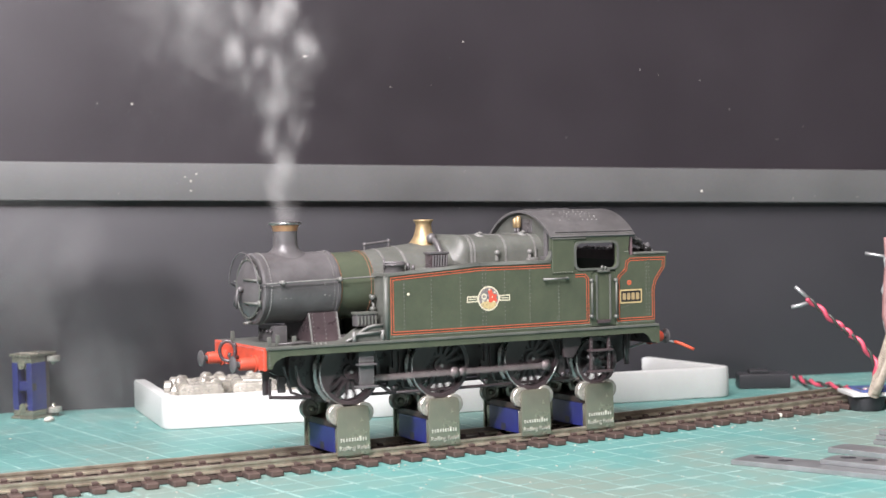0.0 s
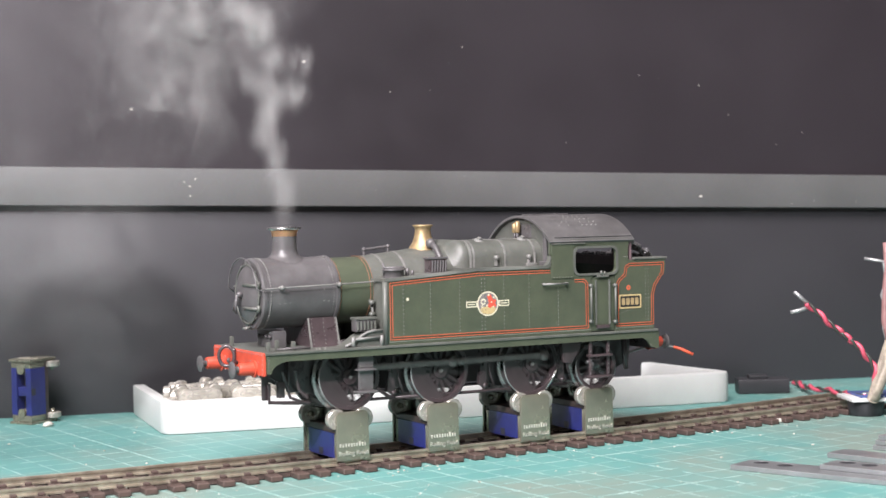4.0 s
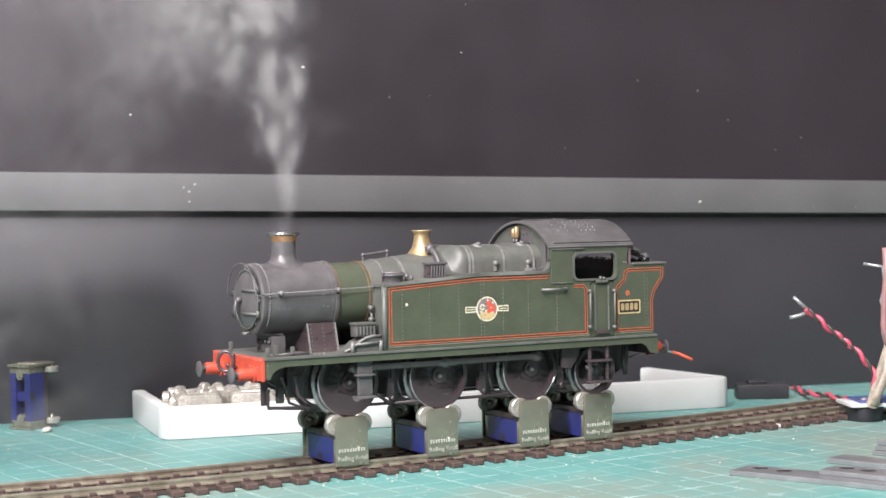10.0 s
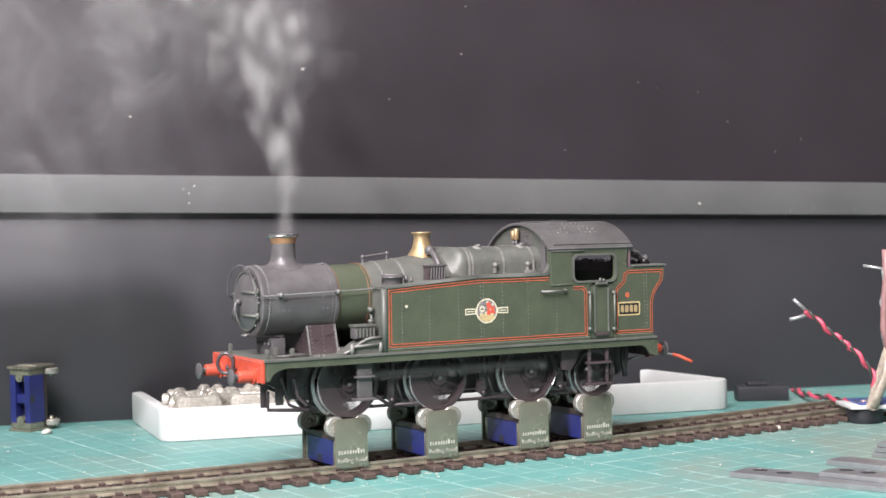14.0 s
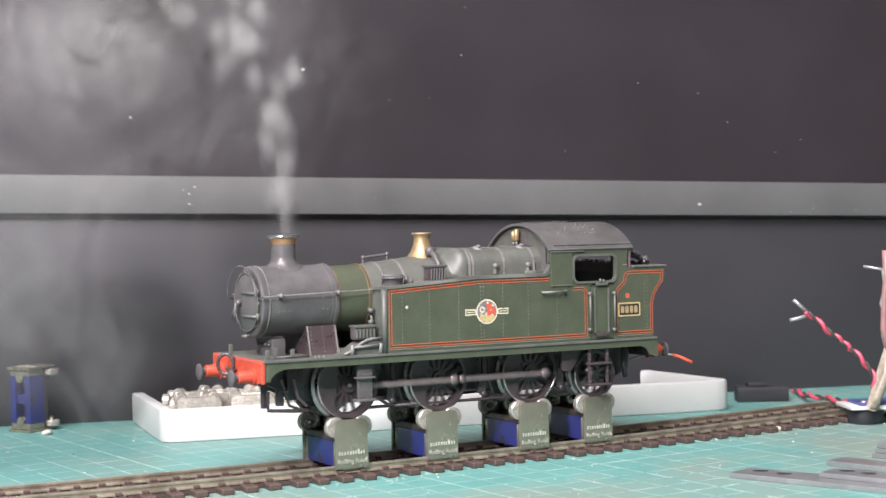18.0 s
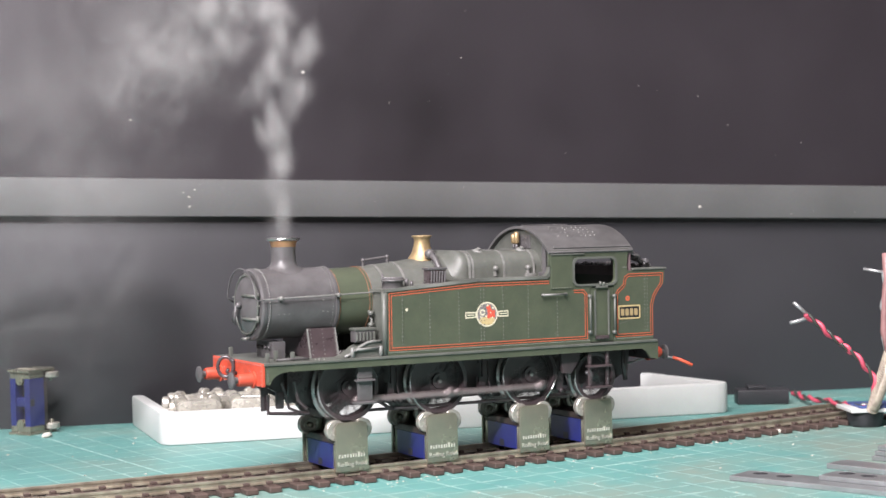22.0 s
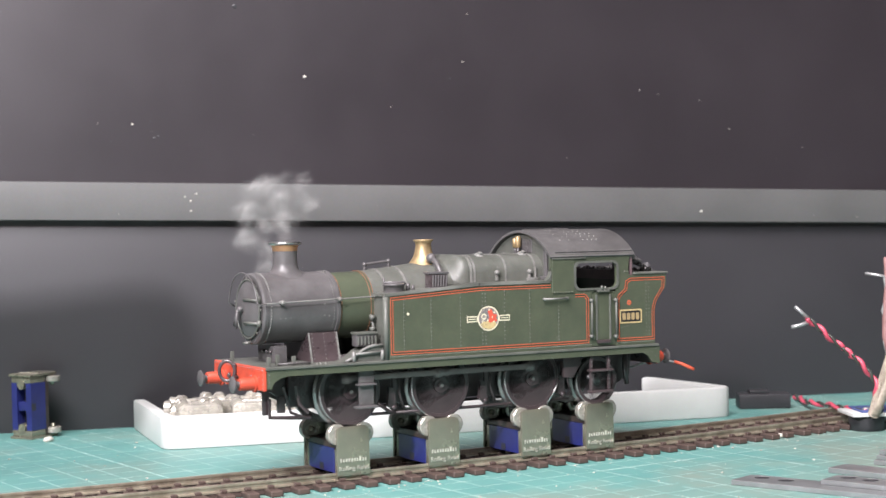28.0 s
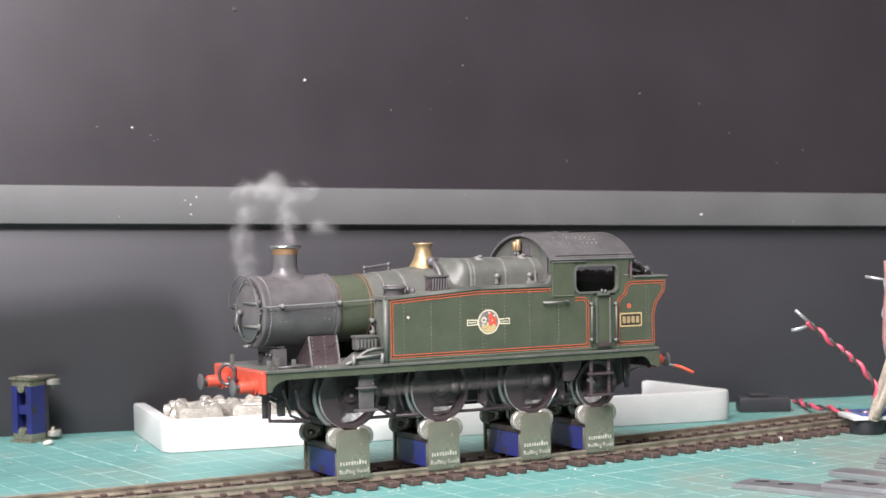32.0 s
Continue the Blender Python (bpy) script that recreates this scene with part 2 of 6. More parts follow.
def box(bm, x0, x1, y0, y1, z0, z1, bevel=0.0, m=None, seg=2):
    r = bmesh.ops.create_cube(bm, size=1)
    vs = r["verts"]
    for v in vs:
        v.co = Vector(((x0 + x1) / 2 + v.co.x * (x1 - x0), (y0 + y1) / 2 + v.co.y * (y1 - y0), (z0 + z1) / 2 + v.co.z * (z1 - z0)))
    if bevel:
        es = list({e for v in vs for e in v.link_edges})
        r = bmesh.ops.bevel(bm, geom=es, offset=bevel, segments=seg, affect="EDGES", profile=0.6)
        vs = list({v for f in r["faces"] for v in f.verts} | {v for v in vs if v.is_valid})
    if m:
        bmesh.ops.transform(bm, matrix=m, verts=[v for v in vs if v.is_valid])
    return bm


def cyl(bm, p0, p1, r0, r1=None, seg=20, caps=True):
    p0, p1 = Vector(p0), Vector(p1)
    r1 = r0 if r1 is None else r1
    q = (p1 - p0).to_track_quat("Z", "Y").to_matrix()
    rings = []
    for p, r in ((p0, r0), (p1, r1)):
        rings.append([bm.verts.new(p + q @ Vector((r * math.cos(a), r * math.sin(a), 0))) for a in (2 * math.pi * i / seg for i in range(seg))])
    for i in range(seg):
        j = (i + 1) % seg
        bm.faces.new((rings[0][i], rings[0][j], rings[1][j], rings[1][i]))
    if caps:
        bm.faces.new(rings[0][::-1])
        bm.faces.new(rings[1])
    return bm


def lathe(bm, profile, base=(0, 0, 0), axis=(0, 0, 1), seg=32, arc=None):
    """Turns (radius, height) pairs about an axis through base."""
    q = Vector(axis).to_track_quat("Z", "Y").to_matrix()
    base = Vector(base)
    rings = []
    for r, h in profile:
        if r < 1e-6:
            rings.append([bm.verts.new(base + q @ Vector((0, 0, h)))])
        else:
            rings.append([bm.verts.new(base + q @ Vector((r * math.cos(a), r * math.sin(a), h))) for a in (2 * math.pi * i / seg for i in range(seg))])
    for a, b in zip(rings, rings[1:]):
        for i in range(seg):
            j = (i + 1) % seg
            vs = [a[i % len(a)], a[j % len(a)], b[j % len(b)], b[i % len(b)]]
            vs = list(dict.fromkeys(vs))
            if len(vs) > 2:
                bm.faces.new(vs)
    return bm


def prism(bm, pts, y0, y1, plane="XZ", bevel=0.0):
    """Extrudes an outline; plane names the axes of pts."""
    def at(a, b, c):
        return {"XZ": (a, c, b), "YZ": (c, a, b), "XY": (a, b, c)}[plane]
    lo = [bm.verts.new(at(a, b, y0)) for a, b in pts]
    hi = [bm.verts.new(at(a, b, y1)) for a, b in pts]
    n = len(pts)
    faces = [bm.faces.new(lo), bm.faces.new(hi[::-1])]
    for i in range(n):
        j = (i + 1) % n
        faces.append(bm.faces.new((lo[j], lo[i], hi[i], hi[j])))
    bmesh.ops.recalc_face_normals(bm, faces=faces)
    if bevel:
        es = [e for e in {e for f in faces[:2] for e in f.edges}]
        bmesh.ops.bevel(bm, geom=es, offset=bevel, segments=2, affect="EDGES", profile=0.6)
    return bm


def holed(bm, outer, holes, y0, y1, plane="XZ"):
    """An outline with openings right through it."""
    def at(a, b, c):
        return {"XZ": (a, c, b), "YZ": (c, a, b), "XY": (a, b, c)}[plane]
    edges = []
    for loop in (outer, *holes):
        vs = [bm.verts.new(at(a, b, y0)) for a, b in loop]
        edges += [bm.edges.new((vs[i], vs[(i + 1) % len(vs)])) for i in range(len(vs))]
    r = bmesh.ops.triangle_fill(bm, use_beauty=True, edges=edges)
    fs = [g for g in r["geom"] if isinstance(g, bmesh.types.BMFace)]
    ext = bmesh.ops.extrude_face_region(bm, geom=fs)
    d = Vector(at(0, 0, y1 - y0))
    bmesh.ops.translate(bm, vec=d, verts=[g for g in ext["geom"] if isinstance(g, bmesh.types.BMVert)])
    bmesh.ops.recalc_face_normals(bm, faces=bm.faces[:])
    return bm


def tube(bm, pts, r, seg=8, closed=False):
    """A round bar along a line of points."""
    pts = [Vector(p) for p in pts]
    n = len(pts)
    rings, side = [], None
    for i, p in enumerate(pts):
        a = pts[(i - 1) % n] if closed or i else p
        b = pts[(i + 1) % n] if closed or i < n - 1 else p
        t = (b - a).normalized()
        if side is None:
            side = t.orthogonal().normalized()
        side = (side - t * side.dot(t)).normalized()
        up = t.cross(side)
        rings.append([bm.verts.new(p + r * (math.cos(w) * side + math.sin(w) * up)) for w in (2 * math.pi * k / seg for k in range(seg))])
    pairs = list(zip(rings, rings[1:])) + ([(rings[-1], rings[0])] if closed else [])
    for a, b in pairs:
        for k in range(seg):
            bm.faces.new((a[k], a[(k + 1) % seg], b[(k + 1) % seg], b[k]))
    if not closed:
        bm.faces.new(rings[0][::-1])
        bm.faces.new(rings[-1])
    return bm


def studs(bm, places, r=0.22, out=(0, -1, 0), h=0.16):
    """Rivet heads: small domed pyramids."""
    o = Vector(out).normalized()
    s = o.orthogonal().normalized()
    u = o.cross(s)
    for p in places:
        p = Vector(p)
        low = [bm.verts.new(p + r * (math.cos(w) * s + math.sin(w) * u)) for w in (math.pi * k / 3 for k in range(6))]
        mid = [bm.verts.new(p + o * h * 0.8 + 0.6 * r * (math.cos(w) * s + math.sin(w) * u)) for w in (math.pi * k / 3 for k in range(6))]
        for k in range(6):
            bm.faces.new((low[k], low[(k + 1) % 6], mid[(k + 1) % 6], mid[k]))
        bm.faces.new(mid)
    return bm


def ribbon(bm, pts, w, y, closed=False, thick=0.06):
    """A flat strip of paint of width w along pts in the XZ plane, just proud of the sheet at y."""
    pts = [Vector((a, b)) for a, b in pts]
    n = len(pts)
    lo, hi = [], []
    for i, p in enumerate(pts):
        a = pts[(i - 1) % n] if closed or i else None
        b = pts[(i + 1) % n] if closed or i < n - 1 else None
        d1 = (p - a).normalized() if a is not None else (b - p).normalized()
        d2 = (b - p).normalized() if b is not None else d1
        t = (d1 + d2).normalized()
        nrm = Vector((-t.y, t.x)) * (w / 2 / max(0.4, t.dot(d1)))
        lo.append((p - nrm))
        hi.append((p + nrm))
    A = [bm.verts.new((q.x, y - thick, q.y)) for q in lo]
    B = [bm.verts.new((q.x, y - thick, q.y)) for q in hi]
    for i in range(n if closed else n - 1):
        j = (i + 1) % n
        bm.faces.new((A[i], A[j], B[j], B[i]))
    return bm


def arcpts(cx, cz, r, a0, a1, n=8):
    return [(cx + r * math.cos(radians(a0 + (a1 - a0) * i / n)), cz + r * math.sin(radians(a0 + (a1 - a0) * i / n))) for i in range(n + 1)]


def rounded(x0, x1, z0, z1, r, n=4):
    return (arcpts(x1 - r, z1 - r, r, 0, 90, n) + arcpts(x0 + r, z1 - r, r, 90, 180, n) + arcpts(x0 + r, z0 + r, r, 180, 270, n) + arcpts(x1 - r, z0 + r, r, 270, 360, n))


def BM():
    return bmesh.new()

# ---- the room, desk and backdrop ----


def room():
    bm = BM()
    box(bm, -2600, 2600, -3000, 1400, -790, -740)
    tagged(part("floor", bm, CARPET), "grey-brown workroom floor under the desk", "floor", kind="structure")
    bm = BM()
    box(bm, -2600, 2600, -3000, 1400, 1900, 1950)
    tagged(part("ceiling", bm, WALLPAINT), "plain pale painted workroom ceiling", "ceiling", kind="structure")
    for name, b in (("wall_north", (-2600, 2600, 1400, 1450)), ("wall_south", (-2600, 2600, -3050, -3000)), ("wall_west", (-2650, -2600, -3050, 1450)), ("wall_east", (2600, 2650, -3050, 1450))):
        bm = BM()
        box(bm, *b, -790, 1950)
        tagged(part(name, bm, WALLPAINT), "plain pale painted workroom wall", "wall", kind="structure")


def desk():
    d = thing("desk", "brown wooden desk under the turquoise cutting mat", "desk")
    bm = BM()
    box(bm, -700, 800, -330, 420, -28, -3.0, 2)
    part("tabletop", bm, DESK, d)
    for x in (-660, 740):
        for y in (-300, 380):
            bm = BM()
            box(bm, x - 22, x + 22, y - 22, y + 22, -740, -28, 2)
            part("leg", bm, DESK, d)


def cutting_mat():
    d = thing("cutting_mat", "scuffed turquoise cutting mat printed with a pale grid", "cutting mat", mpose(18.45, -43.8, 0, 0, 0, 3.7))
    bm = BM()
    box(bm, -420, 480, -230, 300, -3.0, 0, 0.4)
    part("sheet", bm, MAT, d)
    rnd = random.Random(4)
    thin, thick = BM(), BM()

    def strip(bm, x0, y0, x1, y1, w):
        """One printed line, in short lengths of uneven width where the ink has worn."""
        dx, dy = x1 - x0, y1 - y0
        n = Vector((-dy, dx)).normalized()
        steps = int(max(abs(dx), abs(dy)) / 4)
        for i in range(steps):
            if rnd.random() < 0.05:
                continue
            a, b = i / steps, (i + 1) / steps
            ww = w * rnd.uniform(0.75, 1.1) / 2
            vs = [bm.verts.new((x0 + dx * t + n.x * s * ww, y0 + dy * t + n.y * s * ww, 0.05)) for t, s in ((a, -1), (b, -1), (b, 1), (a, 1))]
            bm.faces.new(vs)
    for i in range(-20, 30):
        big = i % 5 == 0
        strip(thick if big else thin, i * 10, -110, i * 10, 205, 0.70 if big else 0.42)
    for j in range(-11, 21):
        big = (j - 1) % 5 == 0
        strip(thick if big else thin, -200, j * 10, 290, j * 10, 0.66 if big else 0.42)
    part("fine_grid_line", thin, MATLINE, d, "thin pale printed grid lines")
    part("bold_grid_line", thick, MATLINE, d, "bold pale printed grid lines")
    bm = BM()
    for i in range(210):
        x, y = rnd.uniform(-140, 200), rnd.uniform(-70, 170)
        r = rnd.choice((0.12, 0.15, 0.2, 0.3))
        bmesh.ops.create_icosphere(bm, subdivisions=1, radius=r, matrix=Matrix.Translation((x, y, r * 0.55)) @ Matrix.Diagonal((rnd.uniform(0.8, 2), rnd.uniform(0.8, 1.6), 0.7, 1)))
    for i in range(150):
        x = rnd.uniform(-75, 150)
        y = rnd.gauss(26, 3.0) if rnd.random() < 0.75 else rnd.uniform(-40, 25)
        r = rnd.choice((0.12, 0.16, 0.2, 0.28))
        bmesh.ops.create_icosphere(bm, subdivisions=1, radius=r, matrix=Matrix.Translation((x, y, r * 0.55)) @ Matrix.Diagonal((rnd.uniform(0.8, 2.2), rnd.uniform(0.8, 1.6), 0.7, 1)))
    tagged(part("crumbs", bm, CRUMB, None, m=d.matrix_basis.copy()), "fine pale plastic crumbs scattered on the mat", "crumbs", kind="stuff")
    for x, y, r in ((-42.4, 133.9, 1.4), (151.5, -9.4, 1.2)):
        bm = BM()
        bmesh.ops.create_icosphere(bm, subdivisions=2, radius=r, matrix=Matrix.Diagonal((1.5, 1.0, 0.7, 1)))
        for v in bm.verts:
            v.co *= 1 + 0.25 * noise.noise(v.co * 1.3)
        tagged(part("plastic_chip", bm, CRUMB, None, m=mpose(x, y, r * 0.62, 0, 0, 30)), "small pale chip lying by the track" if x > 0 else "small pale chip lying on the mat", "chip")


BACK = mpose(0, 149.71, 0, 0, 0, -18.01)


def back_wall():
    """The dark screen with its grey bezel, and the panel below it."""
    s0, s1 = -420, 700

    def zt(s):
        return 86.3 - 0.0311 * s

    def zb(s):
        return 72.9 - 0.0277 * s

    def zg(s):
        return 70.6 - 0.0245 * s
    bm = BM()
    prism(bm, [(s0, -3.0), (s1, -3.0), (s1, zg(s1)), (s0, zg(s0))], 0, 14, bevel=0.5)
    tagged(part("backdrop", bm, LOWER, None, m=BACK), "dark satin panel standing behind the track", "panel", kind="structure")
    d = thing("display_screen", "large dark screen with a grey lower bezel, dusty", "screen", BACK.copy())
    bm = BM()
    prism(bm, [(s0, zb(s0)), (s1, zb(s1)), (s1, zt(s1)), (s0, zt(s0))], -4.0, 14, bevel=0.8)
    part("bezel", bm, BAR, d, "dark grey plastic bezel")
    # strip with the gap's shade in its colour
    bm = BM()
    prism(bm, [(s0, zg(s0) + 0.01), (s1, zg(s1) + 0.01), (s1, zb(s1) - 0.01), (s0, zb(s0) - 0.01)], 1.2, 13)
    part("gap_shade_strip", bm, GAPSHADE, d, "dark strip standing for the shade in the gap under the bezel")
    bm = BM()
    prism(bm, [(s0, zt(s0) + 0.01), (s1, zt(s1) + 0.01), (s1, 460), (s0, 460)], 0, 12)
    part("glass_face", bm, SCREEN, d, "dark satin screen surface")
    bm = BM()
    rnd = random.Random(9)
    spots = [(56.9, 123.2, 0.55), (-4.5, 107, 0.4), (15, 79.5, 0.35), (13, 81, 0.3), (17, 82, 0.3), (15, 76, 0.3), (204, 71.4, 0.5), (88, 112, 0.25), (115, 128, 0.3)]
    spots += [(rnd.uniform(-50, 280), rnd.uniform(90, 150), rnd.uniform(0.1, 0.25)) for _ in range(12)] + [(rnd.uniform(-50, 280), rnd.uniform(67, 82), rnd.uniform(0.08, 0.18)) for _ in range(10)]
    for s, z, r in spots:
        y = -4.0 if zb(s) < z < zt(s) else 0
        bmesh.ops.create_icosphere(bm, subdivisions=1, radius=r, matrix=Matrix.Translation((s, y - r * 0.3, z)) @ Matrix.Diagonal((1.3, 0.5, 0.9, 1)))
    part("dust", bm, CRUMB, d, "pale dust specks")["kind"] = "stuff"
    bm = BM()
    for s, z, r in ((32.5, 148.5, 0.9), (-12, 101, 0.35), (3, 102, 0.6), (4.5, 102.5, 0.5), (2, 108, 0.4), (22, 104, 0.3), (110, 122, 0.5), (107, 110, 0.35)):
        bmesh.ops.create_icosphere(bm, subdivisions=1, radius=r, matrix=Matrix.Translation((s, -r * 0.15, z)) @ Matrix.Diagonal((1.1, 0.3, 0.9, 1)))
    part("spot", bm, BOXBLACK, d, "dark spots of dried splash")["kind"] = "stuff"


# ---- the track ----


def track_y(x):
    return -1.6 + (0.00042 if x < 30 else 0.00028) * (x - 30) ** 2


def track_turn(x):
    return math.degrees(math.atan(2 * (0.00042 if x < 30 else 0.00028) * (x - 30)))


def track():
    t = thing("model_track", "length of nickel-silver model railway track on brown sleepers", "railway track")
    xs = [-170 + i * 3.5 for i in range(107)]
    for s in (-1, 1):
        bm = BM()
        prof = [(-1.05, 1.75), (1.05, 1.75), (1.0, 2.1), (0.3, 2.35), (0.28, 3.05), (0.55, 3.25), (0.55, 3.78), (0.42, 3.88), (-0.42, 3.88), (-0.55, 3.78), (-0.55, 3.25), (-0.28, 3.05), (-0.3, 2.35), (-1.0, 2.1)]
        rings = [[bm.verts.new((x, track_y(x) + s * 8.75 + a, b)) for a, b in prof] for x in xs]
        for a, b in zip(rings, rings[1:]):
            for i in range(len(prof)):
                j = (i + 1) % len(prof)
                bm.faces.new((a[i], b[i], b[j], a[j]))
        bm.faces.new(rings[0])
        bm.faces.new(rings[-1][::-1])
        bmesh.ops.recalc_face_normals(bm, faces=bm.faces[:])
        part("rail", bm, RAIL, t)
    bm = BM()
    box(bm, -1.75, 1.75, -15, 15, 0, 1.7, 0.3, seg=1)
    proto = bm
    me_ob = part("sleeper", proto, SLEEPER, t)
    bm = BM()
    for y in (-8.75, 8.75):
        for s in (-1, 1):
            box(bm, -0.9, 0.9, y + s * 1.1 - 0.7, y + s * 1.1 + 0.7, 1.65, 2.55, 0.2, seg=1)
    chair = part("rail_chair", bm, SLEEPER, me_ob)
    rnd = random.Random(2)
    n = 0
    for i in range(-20, 36):
        x = -36.9 + 6.74 * i
        if x < -168 or x > 199:
            continue
        m = mpose(x + rnd.uniform(-0.3, 0.3), track_y(x) + rnd.uniform(-0.3, 0.3), 0, 0, 0, track_turn(x) + rnd.uniform(-1, 1))
        if n == 0:
            ob = me_ob
            ob.matrix_basis = m
        else:
            ob = new("sleeper", me_ob.data)
            ob.parent, ob.matrix_basis = t, m
            ch = new("rail_chair", chair.data)
            ch.parent = ob
        n += 1
    bm = BM()
    for i in range(-20, 36):
        x = -36.9 + 6.74 * (i + 0.5)
        if -168 < x < 198:
            for y in (-8.75, 8.75):
                box(bm, x - 1.9, x + 1.9, track_y(x) + y - 0.9, track_y(x) + y + 0.9, 0.3, 1.5, 0)
    part("web", bm, SLEEPER, t, "moulded webs between the sleepers")["kind"] = "stuff"


# ---- rolling road units ----
WHEELX = (0.0, 28.3, 58.7, 81.4)


def words(text, size, m, material, parent, name):
    cu = bpy.data.curves.new(name, "FONT")
    cu.body, cu.size, cu.extrude, cu.align_x = text, size * MM, 0.12 * MM, "CENTER"
    cu.resolution_u = 2
    ob = new(name, cu)
    bpy.context.view_layer.update()
    me = bpy.data.meshes.new_from_object(ob.evaluated_get(bpy.context.evaluated_depsgraph_get()))
    bpy.data.objects.remove(ob)
    me.materials.clear()
    me.materials.append(material)
    out = new(name, me)
    out.parent, out.matrix_basis = parent, m
    return out


def road_unit():
    u = thing("rolling_road_unit", "plated roller cradle with a blue plastic block on the rails", "roller cradle", group="rolling road under the locomotive")
    for s in (-1, 1):
        bm = BM()
        pts = [(-5.0, 3.0), (5.0, 3.0)] + arcpts(3.5, 15.1, 1.3, 0, 90, 5) + arcpts(-3.5, 15.1, 1.3, 90, 180, 5)
        prism(bm, pts, s * 11.05, s * 10.15, bevel=0.24)
        p = part("side_plate", bm, NICKEL, u)
        # relief in paler metal than the plate: the light it catches is painted in
        rnd = random.Random(3)
        x = -4.1
        while x < 3.9:
            w = rnd.uniform(0.4, 0.62)
            bm = BM()
            box(bm, x, x + w, s * 11.2, s * 11.0, 6.75, 7.75 if w < 0.56 else 8.1, 0.08, seg=1)
            part("relief_bar", bm, PALEMETAL, p)
            x += w + 0.34
        if s < 0:
            words("Rolling Road", 1.78, mpose(0, -11.1, 4.5, 90, 0, 0), PALEMETAL, p, "relief_lettering")["label"] = "raised words Rolling Road"
    bm = BM()
    prism(bm, [(-4.5, 3.7), (-2.1, 3.7), (-2.1, 7.4), (2.1, 7.4), (2.1, 3.7), (4.5, 3.7), (4.5, 10.4), (-4.5, 10.4)], -8.0, 8.0)
    box(bm, -2.08, 2.08, -1.5, 1.5, 4.3, 7.38, 0.1)
    blk = part("cradle_block", bm, BLUE, u, "deep blue plastic block")
    # black slabs stand for the notch and for the shade in the hollow below
    bm = BM()
    box(bm, -4.56, -4.3, -1.2, 1.2, 3.9, 5.8, 0)
    box(bm, -2.05, 2.05, -7, 7, 7.2, 7.36)
    part("slot_shade", bm, BOXBLACK, blk)
    for q in (-1, 1):
        bm = BM()
        box(bm, -4.4, 4.4, min(q * 8.02, q * 10.12), max(q * 8.02, q * 10.12), 3.6, 10.35, 0.25)
        box(bm, -1.9, 1.9, min(q * 6.0, q * 8.3), max(q * 6.0, q * 8.3), 4.4, 7.1, 0.3)
        lathe(bm, [(0.01, 0), (1.3, 0), (1.6, -0.5), (1.6, -1.2), (0.01, -1.2)], (0, q * 7.4, 4.6), (0, 0, 1), seg=16)
        bmesh.ops.recalc_face_normals(bm, faces=bm.faces[:])
        part("screw_block", bm, NICKEL, u, "plated end block with a screw")
    bm = BM()
    box(bm, -4.3, 4.3, -10.05, 10.05, 10.41, 12.2, 0.2)
    part("crossbar", bm, BROWNBAR, u, "oily dark brown crossbar")
    for s in (-1, 1):
        for q in (-1, 1):
            bm = BM()
            y0 = s * 9.95
            prof = [(0.01, 0), (0.9, 0), (0.9, 0.25), (1.5, 0.3), (1.55, 0.15), (2.65, 0.15), (2.9, 0.4), (2.9, 1.9), (2.65, 2.2), (2.1, 2.2), (2.0, 1.9), (1.5, 1.9), (1.45, 2.3), (0.95, 2.3), (0.9, 2.0), (0.5, 2.0), (0.45, 2.5), (0.01, 2.5)]
            lathe(bm, prof, (q * 4.0, y0, 14.2), (0, -s, 0), seg=28)
            bmesh.ops.recalc_face_normals(bm, faces=bm.faces[:])
            r = part("roller", bm, BEARING, u, "bright steel roller bearing")
            bm = BM()
            cyl(bm, (q * 4.0, s * 10.3, 14.2), (q * 4.0, s * 6.6, 14.2), 0.75, seg=12)
            part("axle_pin", bm, NICKEL, r)
    return u


def road_units():
    u = road_unit()
    poses = [mpose(x, -0.4 if x < 70 else 0.2, 0) for x in WHEELX]
    u.matrix_basis = poses[0]
    for m in poses[1:]:
        copy_thing(u, m)
    z = Vector((0.87, 0.5, 0)).normalized()
    xx = Vector((0, 0, 1)).cross(z)
    m = Matrix((xx, Vector((0, 0, 1)), z)).transposed().to_4x4()
    at = Vector((-43.2, 148.5, 11.05)) - z * 9
    spare = copy_thing(u, Matrix.Translation(at * MM) @ m)
    tagged(spare, "spare blue roller cradle standing on end by the panel", "roller cradle")
    spare["group"] = ""
    del spare["group"]


# ---- the tray and the small things round the track ----


